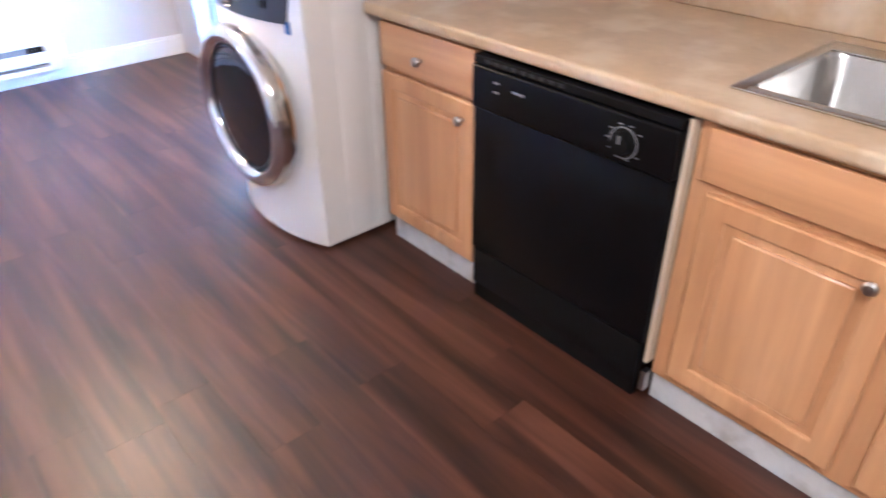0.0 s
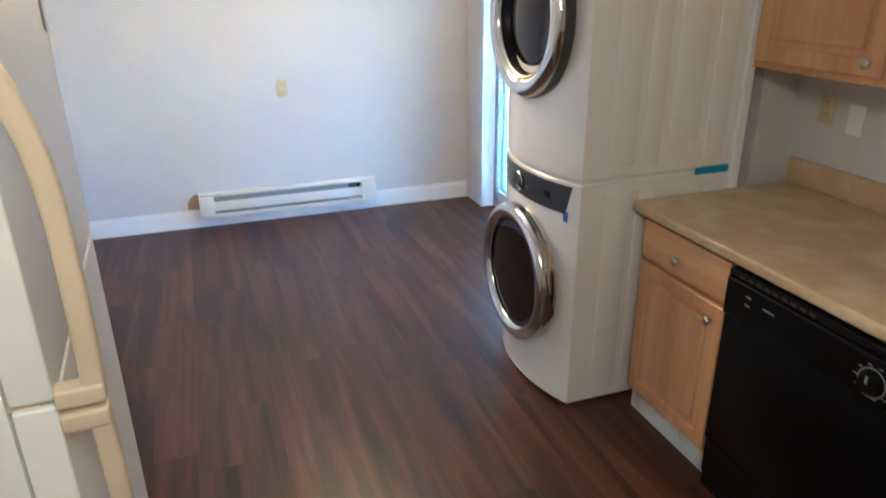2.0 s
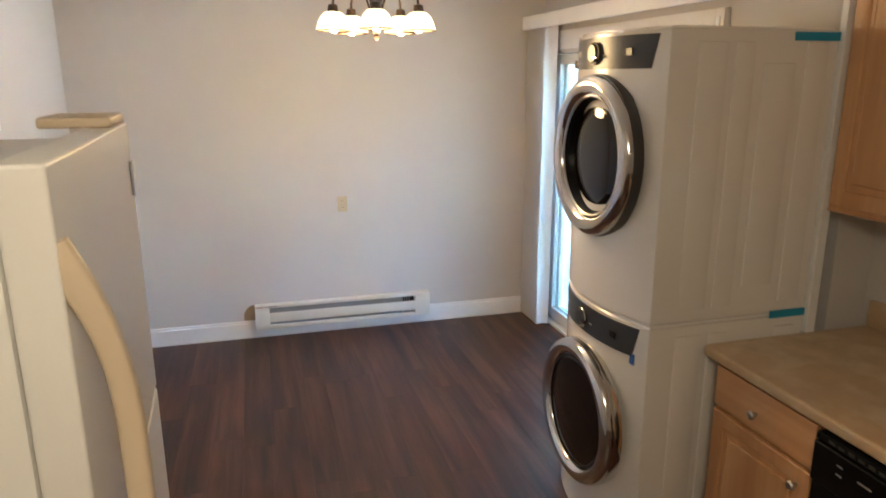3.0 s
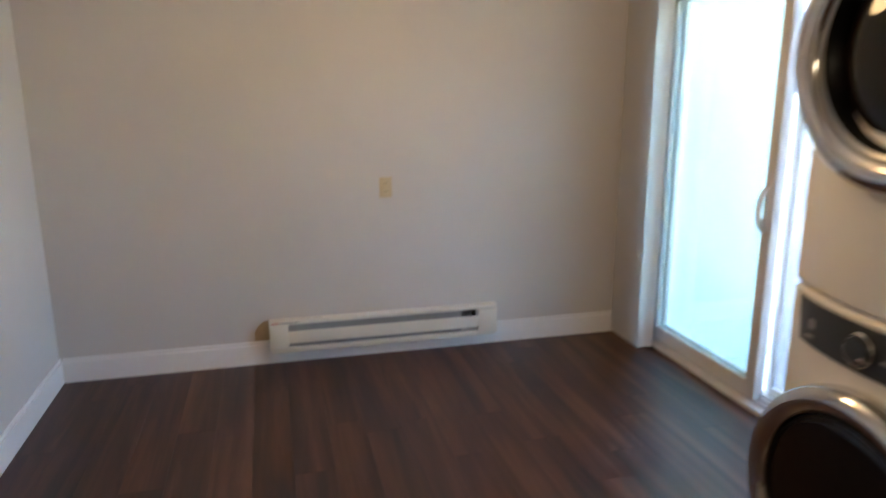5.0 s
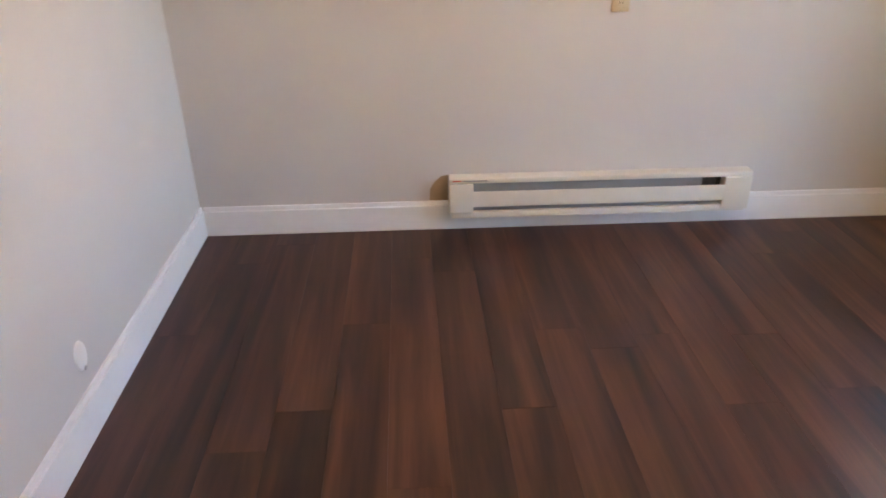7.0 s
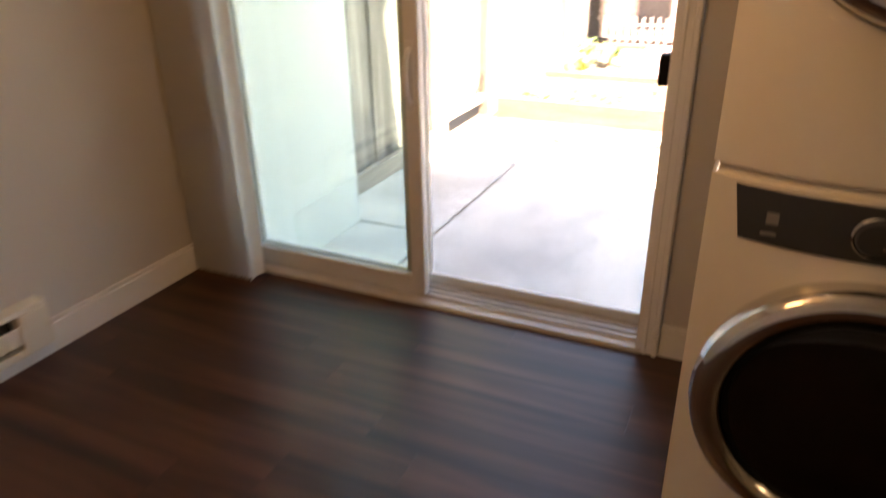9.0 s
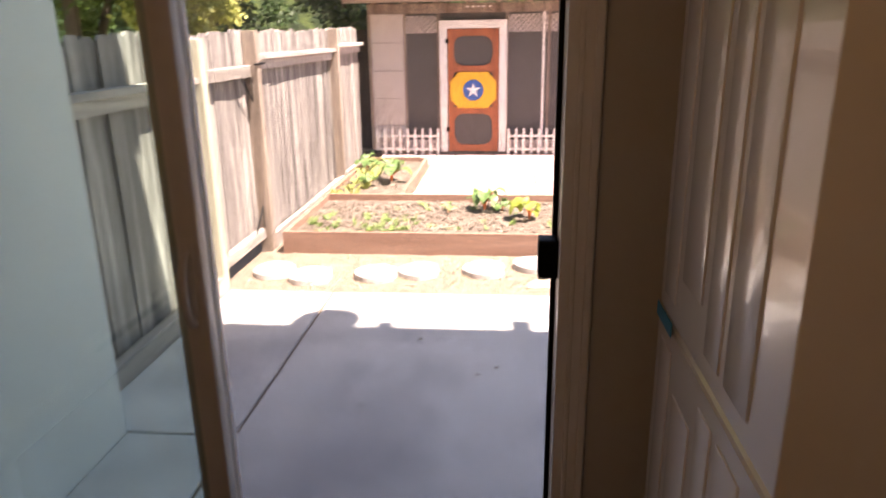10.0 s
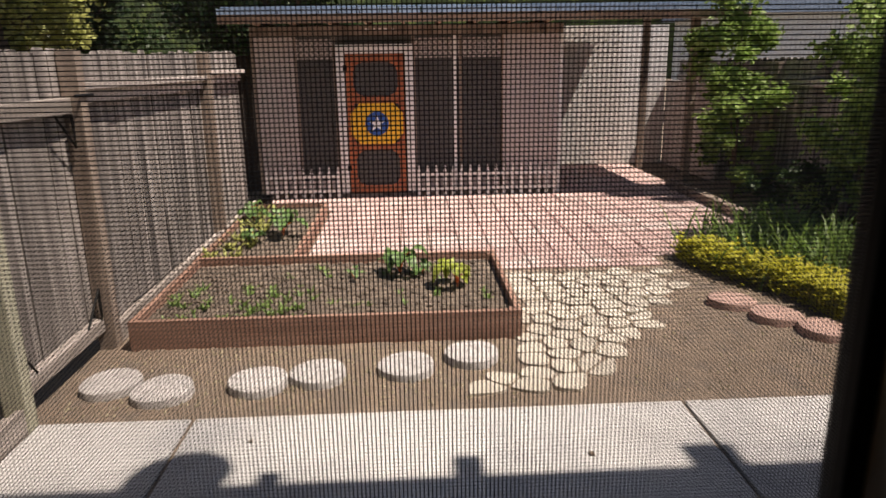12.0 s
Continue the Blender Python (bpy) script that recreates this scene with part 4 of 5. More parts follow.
kl = thing("ceiling_lamp", 0.6, -1.0, ZC, "round flush ceiling lamp with frosted dome, lit", "lamp")
part("base", cyl((0.6, -1.0, ZC - 0.03), (0.6, -1.0, ZC - 0.001), 0.17, seg=36), WHITEPL, kl)
part("dome", lathe([(0.001, ZC - 0.105), (0.08, ZC - 0.095), (0.13, ZC - 0.065), (0.15, ZC - 0.031), (0.001, ZC - 0.031)], Matrix.Translation((0.6, -1.0, 0)), 32), DOME, kl, smooth=True)

# ---- outside ----
G = -0.21
rng = random.Random(4)

own = bmesh.new()
bmesh.ops.create_grid(own, x_segments=2, y_segments=2, size=300)
bmesh.ops.translate(own, verts=own.verts, vec=(150, 0, G - 0.012))
solid("ground", own, DIRT, "dry brown bare dirt", "ground", kind="structure")


def dirt_patch(x0, x1, y0, y1, z, amp, n, m, seed):
    own = bmesh.new()
    vs = [[own.verts.new((x0 + (x1 - x0) * i / n, y0 + (y1 - y0) * j / m, z + amp * noise.noise((i * 0.9 + seed, j * 0.9, 0.3)) + amp * 0.5 * noise.noise((i * 2.3, j * 2.3 + seed, 1.7)))) for j in range(m + 1)] for i in range(n + 1)]
    for i in range(n):
        for j in range(m):
            own.faces.new((vs[i][j], vs[i + 1][j], vs[i + 1][j + 1], vs[i][j + 1]))
    return own


solid("dirt_strip", dirt_patch(5.66, 8.6, -1.6, 4.42, G - 0.004, 0.012, 110, 190, 3), DIRT, "uneven trodden dry dirt between slab and beds", "dirt", kind="structure", smooth=True)

# concrete patio slabs with joints between them
for x0, x1, y0, y1 in ((2.91, 3.803, 3.643, 4.15), (3.817, 5.69, 3.643, 4.40), (2.91, 5.69, 1.115, 3.621), (2.91, 5.69, -1.5, 1.095), (2.91, 5.69, -4.1, -1.51)):
    solid("patio_slab", box(x0, x1, y0, y1, G - 0.1, G + 0.004, 0.006), CONCRETE, "pale worn concrete patio slab", "pavement", kind="structure")
solid("door_step", box(XO, 2.905, 2.1, 4.15, G - 0.1, -0.02, 0.004), CONCRETE, "concrete sill step below the glass door", "step", kind="structure")

# house outside: wall returns; roof and edge pieces are unseen, added for their shadows
solid("stub_wall", box(XO, 3.81, 4.155, 4.40, G - 0.1, 2.62, 0.004), STUCCO, "white stucco wing wall beside the patio", "wall", kind="structure")
solid("house_wall", box(XO + 0.15, XO + 0.28, -4.1, 1.40, G - 0.1, 2.70), STUCCO, "white stucco outer house wall", "wall", kind="structure")
EX, EZ = 4.16, 5.00
# unseen storey added to lift the roof and leave the patio more sky
solid("upper_storey", box(-0.75, XO, -4.2, 4.45, 2.72, EZ - 0.22), STUCCO, "unseen white stucco storey added under the raised roof", "wall", kind="structure")
solid("roof", box(-0.8, EX, -4.3, 4.6, EZ - 0.2, EZ, 0.01), ROOFING, "unseen flat house roof set to cast the patio shadow", "roof", kind="structure")
# extra unseen roof piece, there only to shade the first fence boards
solid("roof", box(EX + 0.0005, 4.28, 2.9, 4.6, EZ - 0.2, EZ - 0.003, 0.01), ROOFING, "unseen roof piece added to shade the fence", "roof", kind="structure")


# unseen dish and vents, shaped by the shadow bumps they must cast
shift_y = SUN_WAY.y / -SUN_WAY.z * (EZ - G)
dish_y = 3.44 - shift_y
dish = thing("shadow_dish", EX - 0.15, dish_y, EZ, "unseen round dish placed to cast a dome-shaped shadow", "dish")
part("mast", tube([(EX - 0.15, dish_y, EZ - 0.002), (EX - 0.15, dish_y, EZ + 0.16), (EX + 0.02, dish_y, EZ + 0.26)], 0.02, 10), NICKEL, dish)
part("reflector", lathe([(0.001, 0.02), (0.12, 0.012), (0.225, -0.03), (0.227, -0.025), (0.12, 0.02), (0.001, 0.028)], Matrix.Translation((EX + 0.03, dish_y, EZ + 0.28)) @ pose(0, 0, 0, 0, 15, 0), 30), NICKEL, dish, smooth=True)
for yg, w, out_ in ((2.23, 0.13, 0.13), (3.10, 0.10, 0.06), (1.12, 0.24, 0.15)):
    vy = yg - shift_y
    vt = thing("shadow_vent", EX - 0.05, vy, EZ, "unseen boxy metal vent whose flat hood casts a shadow", "vent", "roof vents")
    part("body", box(EX - 0.22, EX - 0.06, vy - w * 0.4, vy + w * 0.4, EZ - 0.002, EZ + 0.10, 0.006), NICKEL, vt)
    part("hood", box(EX - 0.24, EX + out_, vy - w / 2, vy + w / 2, EZ + 0.1002, EZ + 0.125, 0.008), NICKEL, vt)

# round stepping stones


def stepping_stone(x, y, r, tilt, material, label, group, h=0.05):
    own = bmesh.new()
    rr = random.Random(int(x * 100 + y * 10))
    ph = rr.random() * 6
    prof = [(0.0, h), (0.55, h + 0.003), (0.9, h), (0.985, h - 0.006), (1.0, h - 0.014), (1.0, -0.03)]
    rings = []
    for q, z in prof[1:]:
        rings.append([own.verts.new((q * r * (1 + 0.025 * math.sin(3 * a + ph)) * math.cos(a), q * r * (1 + 0.025 * math.sin(3 * a + ph)) * math.sin(a), z)) for a in [2 * math.pi * k / 28 for k in range(28)]])
    own.faces.new(rings[0])
    for a, b in zip(rings, rings[1:]):
        for k in range(28):
            own.faces.new((b[k], b[(k + 1) % 28], a[(k + 1) % 28], a[k]))
    bmesh.ops.recalc_face_normals(own, faces=own.faces)
    ob = solid("stepping_stone", own, material, label, "stepping stone", group, smooth=True)
    ob.matrix_world = pose(x, y, G, tilt, tilt * 0.6, 0)


for x, y, r in ((6.09, 4.20, 0.165), (5.98, 3.88, 0.165), (6.05, 3.38, 0.165), (6.13, 3.055, 0.16), (6.19, 2.55, 0.165), (6.33, 2.155, 0.165)):
    stepping_stone(x, y, r, rng.uniform(-2, 2), STONE, "round pale cast stone stepping disc set on dirt", "pale stepping stones")
for x, y, r in ((7.12, 0.18, 0.17), (6.81, 0.01, 0.17), (6.53, -0.18, 0.18), (6.25, -0.41, 0.17)):
    stepping_stone(x, y, r, rng.uniform(-3, 3), REDDISC, "round reddish stepping disc edging the plants", "red stepping stones", 0.05)

# fallen leaves on the slab
for k, (x, y) in enumerate(((4.55, 2.42), (4.47, 2.5), (3.25, 2.52), (4.1, 3.1), (5.2, 1.7), (3.9, 1.8), (5.45, 3.3), (4.9, 2.9))):
    own = bmesh.new()
    a = k * 1.7
    own_len = 0.03 + 0.012 * (k % 3)
    rows_ = []
    for q in range(5):
        t_ = q / 4
        ww = 0.012 * math.sin(math.pi * (0.1 + 0.85 * t_))
        c0 = Vector((x + own_len * t_ * math.cos(a), y + own_len * t_ * math.sin(a), G + 0.0065 + 0.008 * math.sin(3 * t_)))
        s0 = Vector((-math.sin(a), math.cos(a), 0)) * ww
        rows_.append((own.verts.new(c0 - s0), own.verts.new(c0 + s0)))
    for r0, r1 in zip(rows_, rows_[1:]):
        own.faces.new((r0[0], r0[1], r1[1], r1[0]))
    solid("fallen_leaf", own, DRYLEAF, "small dry curled brown leaf on the concrete", "leaf", "fallen leaves")

# pale flecks, pebbles and leaf litter on the dirt
litter = bmesh.new()
lr = random.Random(77)
for k in range(900):
    x, y = (lr.uniform(5.75, 6.58), lr.uniform(1.9, 4.35)) if k % 3 else (lr.uniform(5.75, 8.3), lr.uniform(-0.3, 1.6))
    r_ = lr.uniform(0.003, 0.010)
    a_ = lr.uniform(0, 6.3)
    z_ = G + 0.012
    c_ = [litter.verts.new((x + r_ * q * math.cos(a_ + w_), y + r_ * q * math.sin(a_ + w_), z_ - 0.014)) for q, w_ in ((1.5, 0), (0.8, 1.4), (1.3, 3.0), (0.9, 4.6))]
    top_ = litter.verts.new((x, y, z_ + r_ * 0.7))
    for j in range(4):
        litter.faces.new((c_[j], c_[(j + 1) % 4], top_))
solid("leaf_litter", litter, LITTER, "pale pebbles and leaf litter scattered on dirt", "litter", kind="stuff")

# ---- raised beds ----


def raised_bed(x0, x1, y0, y1, top, label, soil_z, t=0.04):
    b = thing("raised_bed", (x0 + x1) / 2, (y0 + y1) / 2, G, label, "raised bed", "raised beds")
    part("front_board", box(x0, x0 + t, y0, y1, G - 0.02, top, 0.004), REDWOOD, b)
    part("back_board", box(x1 - t, x1, y0, y1, G - 0.02, top, 0.004), REDWOOD, b)
    part("side_board", box(x0 + t, x1 - t, y0, y0 + t, G - 0.02, top - 0.003, 0.004), REDWOOD_X, b)
    part("side_board", box(x0 + t, x1 - t, y1 - t, y1, G - 0.02, top - 0.003, 0.004), REDWOOD_X, b)
    tagged(part("soil", dirt_patch(x0 + t, x1 - t, y0 + t, y1 - t, soil_z, 0.022, 60, 90, x0), SOIL, b, "dark crumbly garden soil", smooth=True), kind="stuff")
    for cx in (x0 + t + 0.02, x1 - t - 0.06):
        part("corner_block", box(cx, cx + 0.04, y0 + t, y0 + t + 0.04, G, top - 0.008, 0.003), REDWOOD, b)
    return b


raised_bed(6.62, 8.12, 1.80, 4.30, -0.02, "redwood raised bed filled with soil and seedlings", -0.09)
raised_bed(8.18, 10.62, 3.50, 4.36, -0.06, "smaller redwood raised bed with leafy chard", -0.115)
# clods of soil
clods = bmesh.new()
for k in range(700):
    x, y = rng.uniform(6.7, 8.05), rng.uniform(1.88, 4.22)
    r = 0.007 + 0.03 * rng.random() ** 2
    q = bmesh.ops.create_icosphere(clods, subdivisions=1, radius=r)
    for v in q["verts"]:
        v.co = Vector((v.co.x * rng.uniform(0.7, 1.3) + x, v.co.y * rng.uniform(0.7, 1.3) + y, v.co.z * 0.7 - 0.088))
solid("soil_clods", clods, SOIL, "loose clods of garden soil", "soil", kind="stuff")


def leaf_faces(own, base, tip, width, bend, up=Vector((0, 0, 1)), n=4):
    """A curved leaf blade from base to tip."""
    base, tip = Vector(base), Vector(tip)
    side = (tip - base).cross(up)
    if side.length < 1e-6:
        side = Vector((1, 0, 0))
    side.normalize()
    rows = []
    for k in range(n + 1):
        t = k / n
        w = width * math.sin(math.pi * min(0.97, 0.12 + 0.86 * t)) * 0.5
        p = base.lerp(tip, t) + up * bend * math.sin(math.pi * t)
        rows.append((own.verts.new(p - side * w), own.verts.new(p - up * w * 0.25), own.verts.new(p + side * w)))
    for a, b in zip(rows, rows[1:]):
        own.faces.new((a[0], a[1], b[1], b[0]))
        own.faces.new((a[1], a[2], b[2], b[1]))


def chard(x, y, z, s, leaf_m, label, n=11, seed=1):
    """A rosette of broad crinkled leaves that rise on coloured stems and droop at the tips."""
    rr = random.Random(seed)
    t = thing("chard_plant", x, y, z, label, "plant", "vegetable plants")
    for k in range(n):
        a = k * 2.4 + rr.random()
        u = Vector((math.cos(a), math.sin(a), 0))
        side = Vector((-u.y, u.x, 0))
        out, hgt = s * rr.uniform(0.35, 1.0), s * rr.uniform(0.55, 1.15)
        o = Vector((x, y, z))
        mid = o + u * out * 0.45 + Vector((0, 0, hgt * 0.85))
        part("stem", tube(bez(o - Vector((0, 0, 0.02)), o + Vector((0, 0, 0.4 * hgt)), mid - u * 0.15 * out, mid, 5), [0.007 * s / 0.25 * (1 - 0.1 * q) for q in range(6)], 6), STEM, t, "orange-red stem")
        spine = bez(mid, mid + u * out * 0.25 + Vector((0, 0, hgt * 0.3)), mid + u * out * 0.6 + Vector((0, 0, hgt * 0.12)), mid + u * out * 0.75 - Vector((0, 0, hgt * rr.uniform(0.1, 0.45))), 7)
        own = bmesh.new()
        rows = []
        w0, ph = s * rr.uniform(0.5, 0.75), rr.uniform(0, 6)
        for i, p in enumerate(spine):
            q = i / 7
            wid = w0 * 0.5 * math.sin(math.pi * min(0.96, 0.16 + 0.8 * q)) ** 0.8
            row = []
            for j in range(-2, 3):
                ruffle = 0.03 * s * math.sin(2.6 * i + 1.9 * j + ph) * abs(j) / 2
                row.append(own.verts.new(p + side * wid * (j / 2) * (1 + 0.12 * math.sin(3 * i + ph)) + Vector((0, 0, 0.10 * wid * abs(j) + ruffle))))
            rows.append(row)
        for r0, r1 in zip(rows, rows[1:]):
            for j in range(4):
                own.faces.new((r0[j], r0[j + 1], r1[j + 1], r1[j]))
        part("leaf", own, leaf_m, t, smooth=True)


chard(7.72, 2.60, -0.09, 0.19, CHARD, "green leafy chard plant with red stems", 12, 2)
chard(7.66, 2.42, -0.09, 0.12, CHARD, "small leafy chard plant beside a larger one", 7, 31)
chard(7.35, 2.17, -0.09, 0.18, CHARDY, "yellow-green chard plant with orange stems", 10, 5)
chard(7.6, 2.95, -0.09, 0.09, CHARD, "small green seedling in the soil", 6, 8)
chard(9.2, 3.78, -0.11, 0.24, CHARD, "large green chard plant with red stems", 14, 9)
chard(8.9, 4.0, -0.11, 0.14, CHARD, "green chard plant in the smaller bed", 10, 12)
chard(9.9, 4.22, -0.11, 0.2, CHARD, "green leafy plant against the fence", 10, 14)


def weeds(name, spots, label, material, leaf_len, seed, per=9):
    rr = random.Random(seed)
    own = bmesh.new()
    for x, y, z in spots:
        for k in range(per):
            a, L = rr.uniform(0, 6.3), leaf_len * rr.uniform(0.5, 1.2)
            b = Vector((x + rr.uniform(-0.02, 0.02), y + rr.uniform(-0.02, 0.02), z))
            leaf_faces(own, b, b + Vector((L * math.cos(a), L * math.sin(a), L * rr.uniform(0.3, 1.1))), L * 0.3, L * 0.15, n=3)
    solid(name, own, material, label, "plants", kind="stuff", smooth=True)


weeds("seedlings", [(rng.uniform(6.72, 7.5), rng.uniform(3.2, 4.2), -0.092) for _ in range(48)], "small green weeds sprouting in the bed", LEAF, 0.055, 3)
weeds("seedlings", [(rng.uniform(8.3, 10.3), rng.uniform(4.0, 4.3), -0.115) for _ in range(24)], "tufts of grass along the small bed", LEAFY, 0.11, 4)
weeds("seedlings", [(rng.uniform(6.75, 7.9), rng.uniform(1.95, 4.2), -0.092) for _ in range(22)], "scattered seedlings in the soil", LEAF, 0.05, 6)

# ---- wooden fence on the neighbour's side ----
FY = 4.52


def board(name, x0, x1, y0, y1, z0, z1, parent, material, dog=0.03):
    """An upright board with clipped top corners."""
    own = prism([(x0, z0), (x1, z0), (x1, z1 - dog), (x1 - dog, z1), (x0 + dog, z1), (x0, z1 - dog)], -y1, -y0, m=Matrix(((1, 0, 0, 0), (0, 0, -1, 0), (0, 1, 0, 0), (0, 0, 0, 1))))
    return part(name, own, material, parent)


fe = thing("fence", 8.0, FY, G, "weathered grey-brown board fence with posts and rails", "fence")
x = 3.83
while x < 10.95:
    wdt = rng.uniform(0.125, 0.142)
    y = FY + rng.uniform(-0.003, 0.013)
    board("board", x, x + wdt, y, y + 0.018, G + 0.09, 1.60 + (x - 5) * 0.016 + rng.uniform(-0.025, 0.02), fe, FENCE)
    x += wdt + rng.uniform(0.002, 0.008)
# posts stand proud of the boards
for px, m_, top in ((5.66, NEWPOST, 1.57), (6.72, BROWNPOST, 1.63), (9.45, BROWNPOST, 1.66)):
    part("post", box(px - 0.045, px + 0.045, FY - 0.115, FY - 0.0045, G - 0.05, top, 0.005), m_, fe, "treated greenish post" if m_ is NEWPOST else "")
for a, b, z in ((3.83, 5.615, 1.285), (6.765, 9.405, 1.40), (9.495, 11.0, 1.45)):
    part("rail", box(a, b, FY - 0.095, FY - 0.0045, z, z + 0.042, 0.004), FENCE_H, fe)
    part("rail_face", box(a, b, FY - 0.043, FY - 0.0048, z - 0.085, z - 0.0005, 0.003), FENCE_H, fe)
for a, b in ((3.83, 5.615), (6.765, 9.405), (9.495, 11.0)):
    part("kick_board", box(a, b, FY - 0.11, FY - 0.072, G - 0.03, G + 0.13, 0.005), FENCE_H, fe)
    part("kick_cap", box(a, b, FY - 0.0715, FY - 0.0046, G + 0.05, G + 0.09, 0.004), FENCE_H, fe)
# boards closing the corner next to the shed, near-black to paint its shade
fc = thing("fence", 12.25, 4.8, G, "board fence by the shed, coloured near-black for the corner's shade", "fence")
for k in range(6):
    part("board", box(12.24, 12.258, 4.50 + k * 0.14, 4.634 + k * 0.14, G + 0.02, 1.68 - 0.012 * (k % 3), 0.003), SHADEWOOD, fc)
part("rail", box(12.2, 12.2395, 4.5, 5.34, 1.2, 1.29, 0.004), SHADEWOOD, fc)
part("post", box(12.2585, 12.35, 5.25, 5.34, G - 0.05, 1.7, 0.005), SHADEWOOD, fc)
# gate between two posts
ga = thing("garden_gate", 6.19, FY - 0.05, G, "board gate in the fence with black metal braces", "gate")
part("top_rail", box(5.71, 6.67, FY - 0.06, FY - 0.0045, 1.27, 1.36, 0.004), FENCE_H, ga)
part("bottom_rail", box(5.71, 6.67, FY - 0.06, FY - 0.0045, G + 0.12, G + 0.21, 0.004), FENCE_H, ga)
for zz, sgn in ((1.268, -1), (G + 0.212, 1)):
    part("brace", box(6.630, 6.66, FY - 0.064, FY - 0.0605, zz if sgn > 0 else zz - 0.2, zz + 0.2 if sgn > 0 else zz), BLACKMATT, ga, "black metal corner brace")
    part("brace", tube([(6.45, FY - 0.063, zz), (6.645, FY - 0.063, zz + sgn * 0.19)], 0.007, 6), BLACKMATT, ga)
    part("brace", tube([(5.74, FY - 0.063, zz + sgn * 0.16), (5.86, FY - 0.063, zz)], 0.007, 6), BLACKMATT, ga)
part("latch_bolt", tube([(6.60, FY - 0.12, 1.37), (6.82, FY - 0.125, 1.37)], 0.009, 8), BLACKMATT, ga, "black sliding bolt")

# far end of the yard: cross fence behind the shed's side, on the right a board fence
fr2 = thing("fence", 10.5, -2.2, G, "brown board fence behind the shrubs", "fence")
x = 5.8
while x < 14.6:
    wdt = rng.uniform(0.128, 0.145)
    board("board", x, x + wdt, -2.25, -2.232, G - 0.02, 1.52 + rng.uniform(-0.02, 0.02), fr2, FENCE)
    x += wdt + rng.uniform(0.003, 0.012)
for px in (6.4, 8.8, 11.2, 13.6):
    part("post", box(px - 0.045, px + 0.045, -2.2315, -2.14, G - 0.05, 1.48, 0.005), BROWNPOST, fr2)
part("rail", box(5.8, 14.6, -2.2318, -2.19, 1.2, 1.29, 0.004), FENCE_H, fr2)

# ---- shed ----
SX = 11.75
sh = thing("garden_shed", SX + 1.0, 2.5, G, "low white-panelled screened garden shed with shingle roof", "shed")
SYL, SYR, STOP = 4.46, 0.50, 1.88
part("floor_plinth", box(SX - 0.03, SX + 2.0, SYR, SYL, G - 0.05, G + 0.045), BROWNPOST, sh)
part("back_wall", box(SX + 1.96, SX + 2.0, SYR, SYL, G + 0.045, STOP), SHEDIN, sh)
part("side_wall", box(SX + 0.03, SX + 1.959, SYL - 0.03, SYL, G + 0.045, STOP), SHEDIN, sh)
part("side_wall", box(SX + 0.03, SX + 1.959, SYR, SYR + 0.03, G + 0.045, STOP), SHEDWHITE, sh)
for y0, y1 in ((3.965, SYL), (SYR, 1.24)):
    n = 5
    for k in range(n):
        z0 = G + 0.05 + (STOP - G - 0.05) * k / n
        z1 = G + 0.05 + (STOP - G - 0.05) * (k + 1) / n - 0.005
        part("panel", box(SX, SX + 0.028, y0 + 0.002, y1 - 0.002, z0, z1, 0.004), SHEDWHITE, sh)
for y in (SYL - 0.02, 3.95, 3.445, 2.42, 1.80, 1.25, SYR + 0.02):
    part("stud", box(SX + 0.029, SX + 0.075, y - 0.02, y + 0.02, G + 0.045, STOP), BROWNPOST if 1 < y < 4 else SHEDTRIM, sh)
part("stud", box(SX + 0.028, SX + 0.07, 1.86, 1.895, G + 0.045, STOP), SHEDTRIM, sh)
for y0, y1 in ((3.47, 3.93), (1.82, 2.40), (1.27, 1.78)):
    part("window_screen", box(SX + 0.0505, SX + 0.053, y0, y1, G + 0.22, STOP), SHEDSCREEN, sh, "dark insect screen")
    part("low_board", box(SX + 0.03, SX + 0.05, y0, y1, G + 0.045, G + 0.22), SHEDWHITE, sh)
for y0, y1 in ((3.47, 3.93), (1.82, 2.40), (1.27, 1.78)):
    # added dark sheet, coloured as the dim shed inside behind the laths
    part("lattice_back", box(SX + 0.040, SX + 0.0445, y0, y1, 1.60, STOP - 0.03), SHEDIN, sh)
    yy = y0 - 0.2
    while yy < y1 + 0.2:
        for sg_ in (1, -1):
            own = box(-0.2, 0.2, -0.002, 0.002, -0.008, 0.008)
            bmesh.ops.transform(own, matrix=Matrix.Translation((SX + 0.036 - 0.003 * (sg_ > 0), yy, 1.725)) @ pose(0, 0, 0, 0, 0, 90) @ pose(0, 0, 0, 0, 45 * sg_, 0), verts=own.verts)
            for axis, lim in (((0, 0, -1), -1.60), ((0, 0, 1), STOP - 0.03), ((0, -1, 0), -y0), ((0, 1, 0), y1)):
                n_ = Vector(axis)
                bmesh.ops.bisect_plane(own, geom=own.verts[:] + own.edges[:] + own.faces[:], plane_co=n_ * lim, plane_no=n_, clear_outer=True)
            if len(own.faces) > 3:
                part("lath", own, SHEDWHITE, sh)
            else:
                own.free()
        yy += 0.075
part("corner_trim", box(SX - 0.02, SX + 0.02, SYL + 0.0005, SYL + 0.04, G, STOP), BROWNPOST, sh)
part("corner_trim", box(SX - 0.02, SX + 0.02, SYR - 0.04, SYR - 0.0005, G, STOP), SHEDTRIM, sh)
part("header_beam", box(SX - 0.015, SX + 0.06, SYR - 0.04, SYL + 0.04, STOP + 0.001, STOP + 0.14, 0.004), BROWNPOST, sh)
